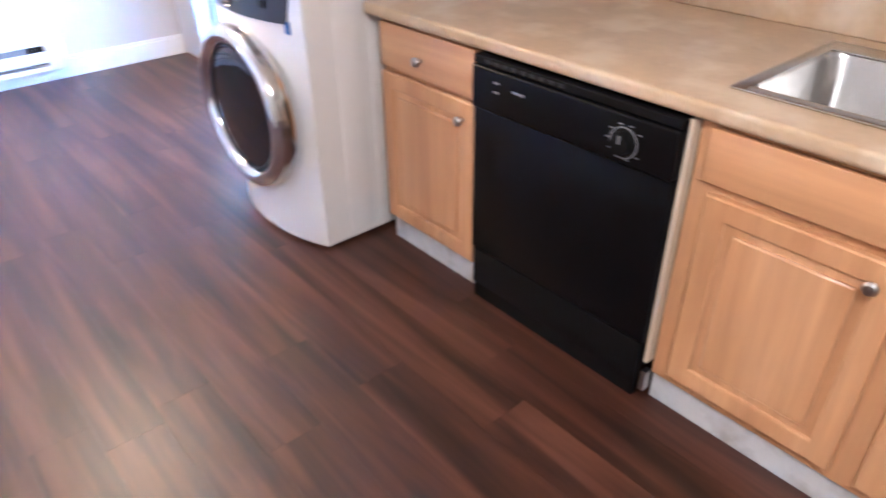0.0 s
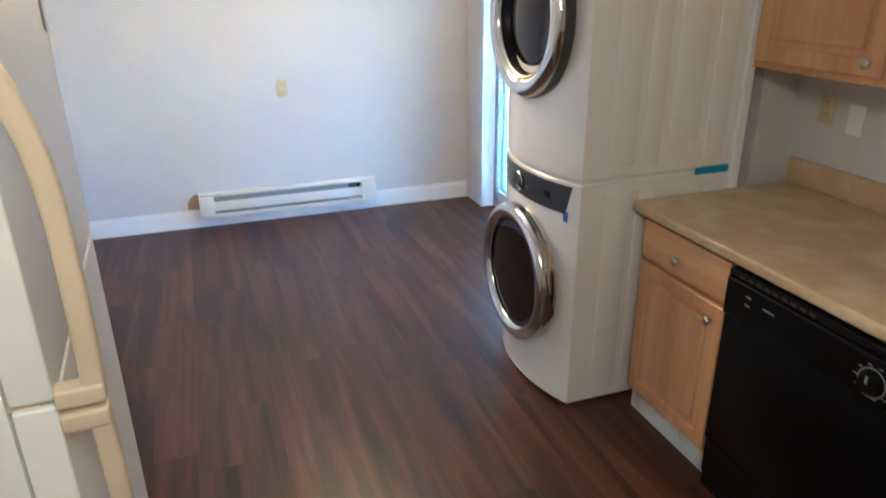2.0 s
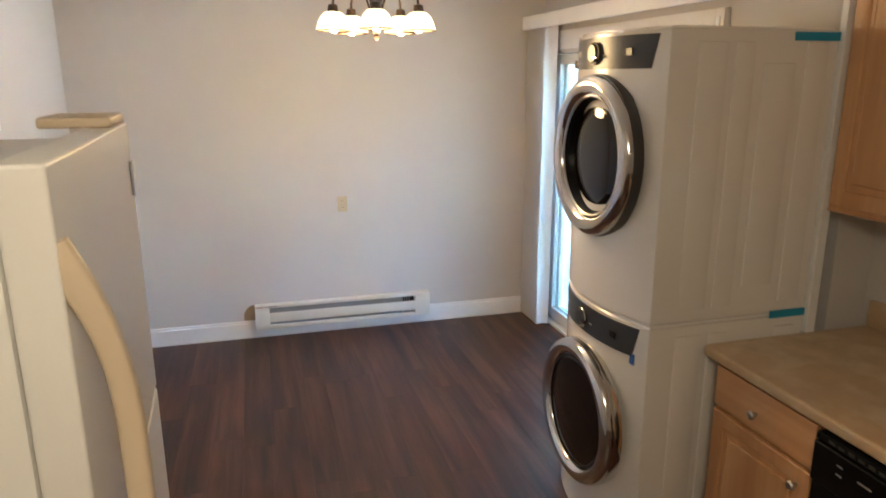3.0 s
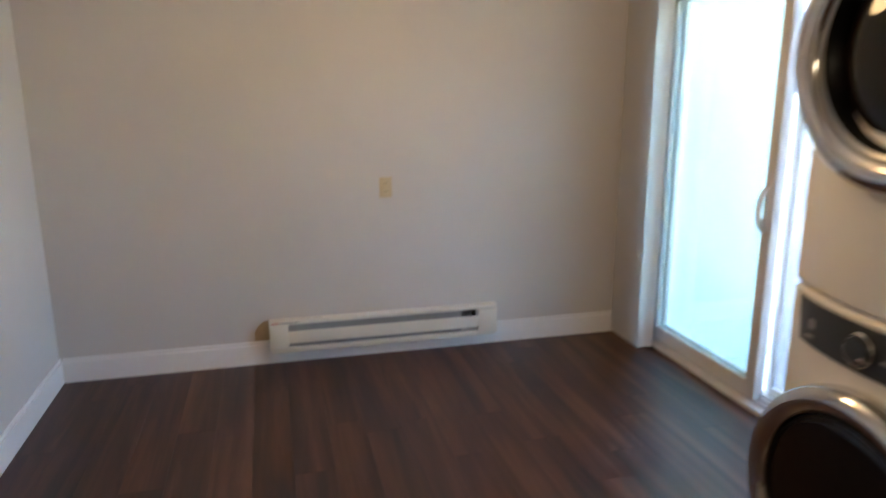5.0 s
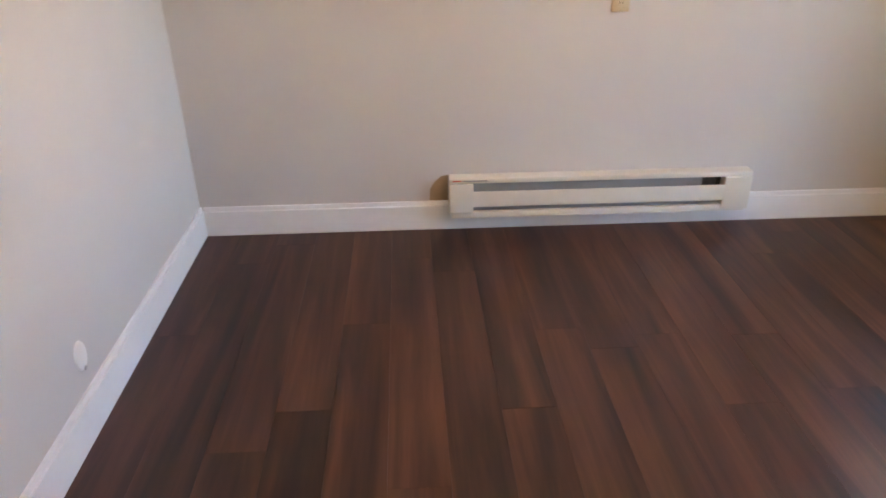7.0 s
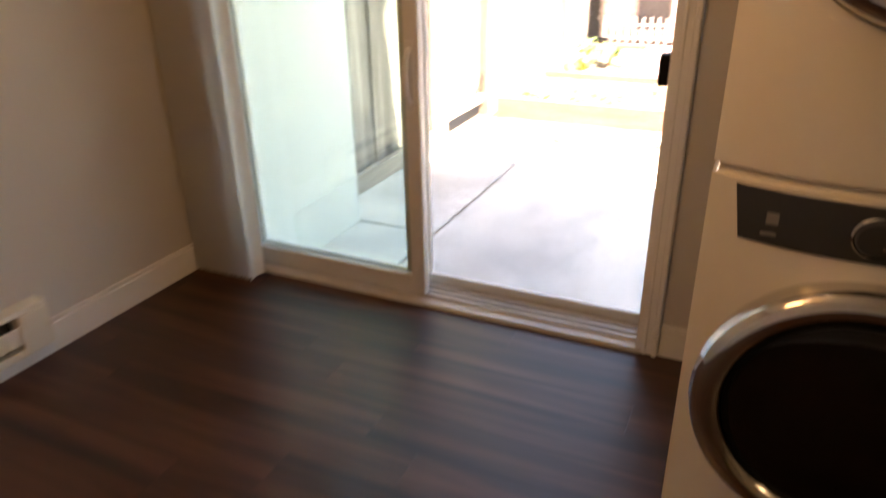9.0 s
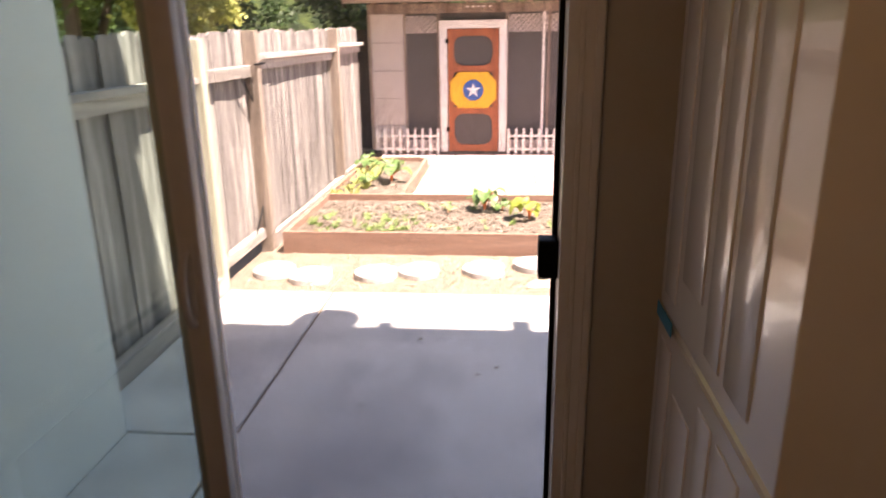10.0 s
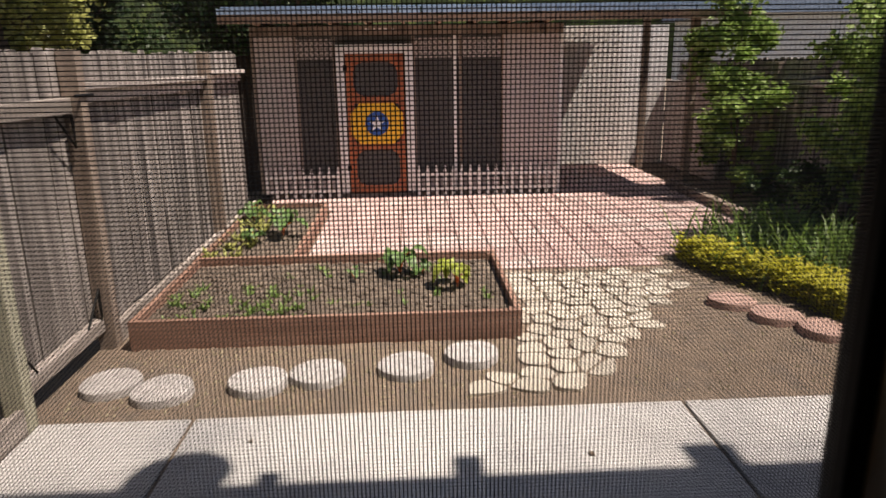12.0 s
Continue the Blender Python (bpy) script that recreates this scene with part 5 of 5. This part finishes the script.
for k in range(9):
    y = SYR + 0.2 + k * 0.46
    part("rafter", box(SX - 0.42, SX + 2.0, y - 0.02, y + 0.02, STOP + 0.1405, STOP + 0.21), EAVE, sh)
part("door_header", box(SX + 0.03, SX + 0.05, 2.441, 3.424, 1.70, STOP), SHEDSCREEN, sh)
# door
dr = part("door_frame", box(SX - 0.045, SX + 0.026, 3.31, 3.42, G + 0.05, 1.775, 0.005), SHEDTRIM, sh, "white painted door frame")
part("frame_jamb", box(SX - 0.045, SX + 0.026, 2.42, 2.53, G + 0.05, 1.775, 0.005), SHEDTRIM, sh)
part("frame_head", box(SX - 0.045, SX + 0.026, 2.531, 3.309, 1.665, 1.775, 0.005), SHEDTRIM, sh)
dx0, dx1, dy0, dy1, dz0, dz1 = SX - 0.03, SX + 0.005, 2.54, 3.30, G + 0.055, 1.655
door = part("screen_door_leaf", box(dx0, dx1, dy0, dy0 + 0.09, dz0, dz1, 0.004), DOORRED, sh, "red-brown wooden door frame")
part("stile", box(dx0, dx1, dy1 - 0.09, dy1, dz0, dz1, 0.004), DOORRED, door)
for z0, z1 in ((dz0, dz0 + 0.10), (0.42, 0.52), (1.03, 1.13), (dz1 - 0.1, dz1)):
    part("rail", box(dx0 + 0.001, dx1 - 0.001, dy0 + 0.0905, dy1 - 0.0905, z0, z1, 0.004), DOORRED, door)
for (zc, yc, sy, sz) in ((dz0 + 0.10, dy0 + 0.09, 1, 1), (dz0 + 0.10, dy1 - 0.09, -1, 1), (0.42, dy0 + 0.09, 1, -1), (0.42, dy1 - 0.09, -1, -1), (1.13, dy0 + 0.09, 1, 1), (1.13, dy1 - 0.09, -1, 1), (dz1 - 0.1, dy0 + 0.09, 1, -1), (dz1 - 0.1, dy1 - 0.09, -1, -1)):
    own = prism([(0, 0), (0.12 * sy, 0), (0.05 * sy, 0.03 * sz), (0.03 * sy, 0.05 * sz), (0, 0.12 * sz)], 0.002, 0.03, m=on_x(dx1, yc, zc))
    part("corner_bracket", own, DOORRED, door)
part("mesh_panel", box(dx1 - 0.012, dx1 - 0.010, dy0 + 0.08, dy1 - 0.08, dz0 + 0.05, dz1 - 0.05), SHEDSCREEN, door, "dark screen mesh")
oct_ = [(-0.345, -0.13), (-0.22, -0.265), (0.22, -0.265), (0.345, -0.13), (0.345, 0.13), (0.22, 0.265), (-0.22, 0.265), (-0.345, 0.13)]
sg = part("star_sign", prism(oct_, 0.002, 0.02, 0.003, m=on_x(dx0, 2.92, 0.77)), YELLOW, door, "yellow eight-sided sign with blue disc and white star")
part("disc", prism([(0.155 * math.cos(2 * math.pi * k / 40), 0.155 * math.sin(2 * math.pi * k / 40)) for k in range(40)], 0.0205, 0.026, m=on_x(dx0, 2.92, 0.77)), BLUEP, door)
part("star", prism([((0.115 if k % 2 == 0 else 0.046) * math.sin(math.pi * k / 5), (0.115 if k % 2 == 0 else 0.046) * math.cos(math.pi * k / 5)) for k in range(10)], 0.0265, 0.031, m=on_x(dx0, 2.92, 0.77)), WHITEP, door)
for z in (0.15, 1.45):
    part("hinge", box(dx0 - 0.018, dx0 - 0.001, 3.285, 3.335, z, z + 0.07, 0.003), BLACKMATT, door)
# sign marks on the beam
for k, w_ in enumerate((0.05, 0.04, 0.05, 0.05, 0.03)):
    part("letter_bar", box(SX - 0.02, SX - 0.0155, 2.98 - k * 0.08, 2.98 - k * 0.08 + w_, STOP + 0.075, STOP + 0.095), SHEDTRIM, sh)

# roof of the shed and of the open bay beside it
ro = thing("shed_roof", SX + 0.8, 1.5, STOP + 0.2, "shallow shed roof with blue-grey shingle edge", "roof")
RY0, RY1, RX0, RX1, RZ = -1.75, 4.75, SX - 0.55, SX + 2.6, STOP + 0.21
slope = 0.06


def tilted(x0, x1, y0, y1, z0, z1, bev=0.0):
    own = box(x0, x1, y0, y1, z0, z1, bev)
    for v in own.verts:
        v.co.z += (v.co.x - RX0) * slope
    return own


RXB = 13.85
part("deck", tilted(RX0 + 0.02, RX1, SYR - 0.1, RY1, RZ, RZ + 0.03), EAVE, ro)
part("deck", tilted(RX0 + 0.02, RXB, RY0, SYR - 0.1005, RZ, RZ + 0.03), EAVE, ro)
# added deck strip, sized only to throw shade on the lattice wall
part("deck", tilted(RXB + 0.0005, 14.24, -0.85, SYR - 0.1005, RZ, RZ + 0.03), EAVE, ro)
part("fascia", box(RX0, RX0 + 0.02, RY0, RY1, RZ - 0.075, RZ + 0.028, 0.003), EAVE, ro, "weathered wood fascia")
y = RY0
while y < RY1 - 0.05:
    wdt = rng.uniform(0.22, 0.27)
    part("shingle", tilted(RX0 - 0.03, RX0 + 0.22, y + 0.008, min(RY1, y + wdt) - 0.008, RZ + 0.031, RZ + 0.098 + rng.uniform(0, 0.008)), SHINGLE, ro)
    part("shingle", tilted(RX0 + 0.18, RX0 + 0.60, y + 0.06, min(RY1, y + wdt + 0.05) - 0.008, RZ + 0.110, RZ + 0.122), SHINGLE, ro)
    y += wdt
part("covering", tilted(RX0 + 0.1, RX1, SYR - 0.1, RY1, RZ + 0.0305, RZ + 0.045), SHINGLE, ro)
part("covering", tilted(RX0 + 0.1, RXB, RY0, SYR - 0.1005, RZ + 0.0305, RZ + 0.045), SHINGLE, ro)
part("underlay", tilted(RX0 + 0.05, RX0 + 0.3, RY0, RY1, RZ + 0.0304, RZ + 0.04), ROOFING, ro)

# open bay: posts, lattice wall
for px, py in ((SX + 0.15, -1.35), (13.7, -1.30)):
    solid("bay_post", box(px - 0.05, px + 0.05, py - 0.05, py + 0.05, G - 0.05, RZ + (px - RX0) * slope + 0.001, 0.006), BROWNPOST, "dark brown wooden post of the open bay", "post", "bay posts")
lt = thing("lattice_wall", SX + 2.55, -0.4, G, "white lattice wall at the back of the bay", "lattice")
part("backing", box(SX + 2.60, SX + 2.64, -1.9, SYR + 0.3, G, 2.1), SHEDTRIM, lt)
for k in range(-18, 30):
    for s in (1, -1):
        zc = k * 0.11
        own = box(-0.9, 0.9, -0.004, 0.004, -0.017, 0.017)
        bmesh.ops.transform(own, matrix=Matrix.Translation((SX + 2.585 - 0.008 * (s > 0), -0.55, zc + 0.2)) @ pose(0, 0, 0, 0, 0, 90) @ pose(0, 0, 0, 0, 45 * s, 0), verts=own.verts)
        for axis, lim in (((0, 0, -1), -G), ((0, 0, 1), 2.1), ((0, -1, 0), 1.3), ((0, 1, 0), 0.4)):
            n_ = Vector(axis)
            bmesh.ops.bisect_plane(own, geom=own.verts[:] + own.edges[:] + own.faces[:], plane_co=n_ * lim, plane_no=n_, clear_outer=True)
        if len(own.faces) > 3:
            part("lath", own, SHEDTRIM, lt)
        else:
            own.free()
solid("bay_screen", box(SX + 0.5, SX + 2.58, -1.95, -1.91, G, 1.2, 0.004), SHEDWHITE, "pale side screen of the open bay", "panel")

# picket fence in front of the shed


def picket_run(y0, y1, label):
    t = thing("picket_fence", SX - 0.1, (y0 + y1) / 2, G, label, "picket fence", "low picket fences")
    for z in (G + 0.08, G + 0.28):
        part("rail", box(SX - 0.10, SX - 0.085, y0, y1, z, z + 0.035, 0.002), SHEDTRIM, t)
    n = int((y1 - y0) / 0.115)
    for k in range(n + 1):
        y = y0 + 0.02 + k * (y1 - y0 - 0.04) / n
        own = prism([(-0.021, 0), (0.021, 0), (0.021, 0.36), (0.008, 0.375), (0.02, 0.395), (0, 0.435), (-0.02, 0.395), (-0.008, 0.375), (-0.021, 0.36)], 0, 0.014, m=on_x(SX - 0.1005, y, G - 0.01 + rng.uniform(-0.006, 0.006)))
        part("picket", own, SHEDTRIM, t)


picket_run(3.44, 4.42, "low white picket fence beside the shed door")
picket_run(0.52, 2.40, "low white picket fence along the shed front")
solid("black_pot", lathe([(0.001, G), (0.10, G), (0.13, G + 0.13), (0.14, G + 0.15), (0.12, G + 0.15), (0.10, G + 0.02), (0.001, G + 0.02)], Matrix.Translation((11.1, 4.36, 0)), 20), BLACKMATT, "black plastic plant pot by the fence", "pot", smooth=True)

# border log and rocks
solid("border_timber", box(9.1, 11.95, -1.22, -1.10, G - 0.03, G + 0.12, 0.01), BROWNPOST, "dark timber edging of the shrub border", "edging")
solid("bay_floor", box(SX + 0.02, SX + 2.55, -1.25, SYR - 0.045, G - 0.06, G + 0.012, 0.004), PAVER, "red concrete floor of the open bay", "pavement", kind="structure")

# ---- pavers and flagstones ----
pv = thing("paver_terrace", 10, 1.2, G, "weathered red concrete pavers laid in a grid", "pavement", kind="structure")
shared = {}
P, PX = 0.2888, 0.2983
for i in range(12):
    for j in range(19):
        x, y = 8.135 + i * PX, -1.14 + j * P
        if y + P > 3.49 and x < 10.6:
            continue
        if i == 0 and y < 0.2 or i == 1 and y < -0.2 or y + P > 4.4:
            continue
        if "m" not in shared:
            own = box(-PX / 2 + 0.007, PX / 2 - 0.007, -P / 2 + 0.006, P / 2 - 0.006, -0.05, 0.012, 0.005, 1)
            shared["m"] = bpy.data.meshes.new("paver")
            own.to_mesh(shared["m"])
            own.free()
            shared["m"].materials.append(PAVER)
        ob = under(new("paver", shared["m"]), pv)
        ob.matrix_basis = pose(x + PX / 2, y + P / 2, G + rng.uniform(-0.003, 0.004), rng.uniform(-0.5, 0.5), rng.uniform(-0.5, 0.5), rng.uniform(-0.6, 0.6))

fl = thing("flagstone_path", 6.8, 1.3, G, "pale irregular flagstones set in dirt", "path", kind="structure")
inside = [(5.83, 2.28), (5.83, 1.56), (6.55, 1.05), (7.5, 0.40), (8.0, 0.38), (8.0, 1.75), (6.62, 1.77), (6.3, 1.8)]


def within(p, poly):
    c_ = False
    for (x1, y1), (x2, y2) in zip(poly, poly[1:] + poly[:1]):
        if (y1 > p[1]) != (y2 > p[1]) and p[0] < (x2 - x1) * (p[1] - y1) / (y2 - y1) + x1:
            c_ = not c_
    return c_


seeds = [(5.6 + i * 0.185 + rng.uniform(-0.07, 0.07) + 0.09 * (j % 2), 0.2 + j * 0.178 + rng.uniform(-0.065, 0.065)) for i in range(15) for j in range(13)]
for sx, sy in seeds:
    if not within((sx, sy), inside):
        continue
    cell = [(sx - 0.3, sy - 0.3), (sx + 0.3, sy - 0.3), (sx + 0.3, sy + 0.3), (sx - 0.3, sy + 0.3)]
    for ox, oy in seeds:
        if (ox, oy) == (sx, sy) or abs(ox - sx) + abs(oy - sy) > 0.9:
            continue
        mx_, my_ = (sx + ox) / 2, (sy + oy) / 2
        nx, ny = ox - sx, oy - sy
        q = math.hypot(nx, ny)
        nx, ny = nx / q, ny / q
        lim = nx * mx_ + ny * my_ - 0.010
        cut = []
        for a, b in zip(cell, cell[1:] + cell[:1]):
            da, db = nx * a[0] + ny * a[1] - lim, nx * b[0] + ny * b[1] - lim
            if da <= 0:
                cut.append(a)
            if da * db < 0:
                t_ = da / (da - db)
                cut.append((a[0] + t_ * (b[0] - a[0]), a[1] + t_ * (b[1] - a[1])))
        cell = cut
        if len(cell) < 3:
            break
    if len(cell) >= 3:
        # round the corners a little
        soft = []
        for k in range(len(cell)):
            a, b, c3 = cell[k - 1], cell[k], cell[(k + 1) % len(cell)]
            soft.append((b[0] + 0.24 * (a[0] - b[0]), b[1] + 0.24 * (a[1] - b[1])))
            soft.append((b[0] + 0.24 * (c3[0] - b[0]), b[1] + 0.24 * (c3[1] - b[1])))
        own = prism([(a - sx, b - sy) for a, b in soft], -0.04, 0.010 + rng.uniform(-0.004, 0.005))
        ob = under(mesh_object("flagstone", own, FLAG), fl)
        ob.matrix_basis = pose(sx, sy, G, rng.uniform(-1, 1), rng.uniform(-1, 1), 0)

# ---- planting ----


def crown(name, blobs, count, leaf, material, label, seed, trunk=None, category="tree"):
    """A tree or shrub: trunk with limbs, and many small leaves gathered in uneven clumps."""
    rr = random.Random(seed)
    cx, cy = blobs[0][0], blobs[0][1]
    t = thing(name, cx, cy, G, label, category)
    if trunk:
        for k, (bx, by, bz, br) in enumerate(blobs):
            part("limb" if k else "trunk", tube(bez((cx, cy, G - 0.05), (cx, cy, G + 0.5 * (bz - G)), (bx, by, bz - br * 0.9), (bx, by, bz), 7), [trunk * (1 - 0.11 * q) * (1 if k == 0 else 0.6) for q in range(8)], 8), BARK, t, smooth=True)
    verts, faces = [], []
    total = sum(b[3] ** 2 for b in blobs)
    for bx, by, bz, br in blobs:
        n = int(count * br * br / total)
        clumps = []
        for _ in range(max(6, int(26 * br))):
            u = Vector((rr.gauss(0, 1), rr.gauss(0, 1), rr.gauss(0, 1))).normalized() * br * rr.uniform(0.45, 1.05)
            clumps.append((Vector((bx, by, bz)) + u, br * rr.uniform(0.16, 0.34)))
        for _ in range(n):
            c_, r_ = rr.choice(clumps)
            p = c_ + Vector((rr.gauss(0, 0.5), rr.gauss(0, 0.5), rr.gauss(0, 0.42))) * r_
            if p.z < G:
                p.z = G + rr.uniform(0.02, 0.2)
            L = leaf * rr.uniform(0.6, 1.4)
            d_ = Vector((rr.gauss(0, 1), rr.gauss(0, 1), rr.gauss(-0.2, 0.7))).normalized()
            s_ = d_.cross(Vector((rr.gauss(0, 1), rr.gauss(0, 1), rr.gauss(0, 1)))).normalized() * L * 0.32
            i = len(verts)
            verts += [p, p + d_ * L * 0.5 + s_, p + d_ * L, p + d_ * L * 0.5 - s_]
            faces.append((i, i + 1, i + 2, i + 3))
    me = bpy.data.meshes.new("crown")
    me.from_pydata([tuple(v) for v in verts], [], faces)
    me.materials.append(material)
    ob = under(new("crown", me), t)
    tagged(ob, kind="stuff")
    return t


crown("broadleaf_tree", [(9.0, 7.4, 2.9, 1.2), (8.2, 7.9, 3.6, 1.1), (9.8, 8.0, 2.4, 1.0), (10.3, 7.2, 3.6, 1.1), (8.6, 7.0, 4.6, 1.2)], 26000, 0.10, LEAF, "leafy green tree behind the fence", 21, 0.13)
crown("broadleaf_tree", [(13.5, 8.4, 3.2, 1.5), (12.4, 7.6, 2.6, 1.1), (14.4, 7.4, 2.6, 1.2), (13.0, 7.9, 4.8, 1.4)], 26000, 0.11, LEAFD, "dark green tree behind the fence", 22, 0.16)
crown("broadleaf_tree", [(17.0, 5.2, 3.0, 1.6), (16.2, 4.4, 3.6, 1.3), (18.0, 6.4, 3.0, 1.6), (17.0, 5.4, 5.0, 1.5)], 26000, 0.12, LEAFD, "dark leafy tree behind the shed", 23, 0.17)
crown("broadleaf_tree", [(10.4, 6.6, 2.5, 0.8), (9.7, 6.3, 3.0, 0.75), (8.9, 6.1, 2.5, 0.75), (8.2, 5.9, 2.9, 0.8), (9.2, 6.4, 1.9, 0.6), (11.2, 6.9, 3.1, 0.85), (10.6, 6.9, 4.0, 0.9)], 24000, 0.085, LEAFY, "sunlit yellow-green tree leaning over the fence", 24, 0.16)
crown("broadleaf_tree", [(7.0, 9.6, 3.0, 1.5), (6.2, 8.8, 2.6, 1.2), (7.2, 9.4, 4.8, 1.5)], 16000, 0.12, LEAFD, "dark green tree over the fence", 25, 0.15)
crown("shrub", [(11.0, -1.62, 0.9, 0.5), (11.3, -1.55, 1.55, 0.55), (11.0, -1.7, 0.35, 0.42), (11.5, -1.75, 0.5, 0.42), (11.1, -1.6, 2.05, 0.45)], 12000, 0.075, LEAFB, "leafy green climbing shrub against the fence", 26, 0.03, "shrub")
crown("shrub", [(8.9, -1.85, 1.1, 0.55), (8.7, -1.8, 1.8, 0.6), (8.2, -1.8, 0.7, 0.55), (9.1, -1.9, 0.4, 0.42), (8.0, -1.75, 1.6, 0.55), (8.6, -1.75, 2.3, 0.5)], 14000, 0.07, LEAFB, "tall leafy vine against the board fence", 27, 0.03, "shrub")
crown("shrub", [(9.8, -1.85, 0.15, 0.35), (10.3, -1.7, 0.0, 0.3), (9.2, -1.6, 0.0, 0.32)], 3500, 0.06, LEAFD, "low dark shrub in the border", 28, 0.02, "shrub")
# strap-leaved clump and lime ground cover
own = bmesh.new()
for k in range(900):
    x, y = rng.gauss(8.2, 0.38), rng.gauss(-0.85, 0.30)
    a, L = rng.uniform(0, 6.3), rng.uniform(0.28, 0.6)
    leaf_faces(own, (x, y, G), (x + 0.5 * L * math.cos(a), y + 0.5 * L * math.sin(a), G + L * rng.uniform(0.5, 0.9)), 0.022, 0.12 * L, n=4)
solid("strap_leaf_clump", own, LEAF, "clump of narrow dark green strap leaves", "plant", kind="stuff", smooth=True)
own = bmesh.new()
for k in range(8000):
    s_ = rng.random()
    x = 8.35 - 2.0 * s_ + rng.gauss(0, 0.09)
    y = 0.13 - 0.64 * s_ - abs(rng.gauss(0, 0.2)) + 0.06 * math.sin(9 * s_)
    z = G + abs(rng.gauss(0.085, 0.06))
    a, L = rng.uniform(0, 6.3), rng.uniform(0.03, 0.06)
    leaf_faces(own, (x, y, z), (x + L * math.cos(a), y + L * math.sin(a), z + L * rng.uniform(-0.1, 0.8)), L * 0.7, 0.006, n=2)
solid("lime_ground_cover", own, LIME, "bright lime-yellow creeping ground cover", "plant", kind="stuff")

# pale neighbouring house beyond the board fence
nh = thing("neighbour_house", 23.5, -8.6, G, "pale grey-green house beyond the board fence", "house")
part("wall", box(22.0, 26.0, -11.5, -6.4, G - 0.05, 2.75), PALEWALL, nh)
part("roof", prism([(-2.9, 0), (2.9, 0), (2.9, 0.12), (0, 1.0), (-2.9, 0.12)], 0, 4.6, m=Matrix.Translation((26.3, -8.95, 2.751)) @ Matrix(((0, 0, -1, 0), (1, 0, 0, 0), (0, 1, 0, 0), (0, 0, 0, 1)))), SHINGLE, nh)

# far backdrop: hillside and the neighbour's roof
own = bmesh.new()
for k in range(40):
    a0, a1 = radians(-100 + k * 5), radians(-95 + k * 5)
    h0, h1 = 11 + 3 * noise.noise((k * 0.4, 0, 0)), 11 + 3 * noise.noise(((k + 1) * 0.4, 0, 0))
    vs = [own.verts.new(v) for v in ((5 + 70 * math.cos(a0), 70 * math.sin(a0), G - 1), (5 + 70 * math.cos(a1), 70 * math.sin(a1), G - 1), (5 + 70 * math.cos(a1), 70 * math.sin(a1), h1), (5 + 70 * math.cos(a0), 70 * math.sin(a0), h0))]
    own.faces.new(vs)
solid("backdrop", own, FARWOOD, "hazy green hillside far behind the yard", "hillside", kind="structure")

# ---- plank floor, piece by piece ----
planks = {}
fp = bpy.data.objects["floor"]
PW = (XR - 0.012 - XL) / 20
for i in range(20):
    x0 = XL + i * PW
    y = YB - rng.uniform(0, 1.1)
    while y < YF:
        a, b = max(YB, y), min(YF - 0.004, y + 1.22)
        if b - a > 0.05:
            key = round(b - a, 3)
            if key not in planks:
                own = box(-PW / 2 + 0.0001, PW / 2 - 0.0001, -key / 2 + 0.0001, key / 2 - 0.0001, -0.006, 0.0, 0.0003, 1)
                planks[key] = bpy.data.meshes.new("plank")
                own.to_mesh(planks[key])
                own.free()
                planks[key].materials.append(FLOOR)
            ob = new("plank", planks[key])
            ob.parent = fp
            ob.location = (x0 + PW / 2, (a + b) / 2, 0)
        y += 1.22
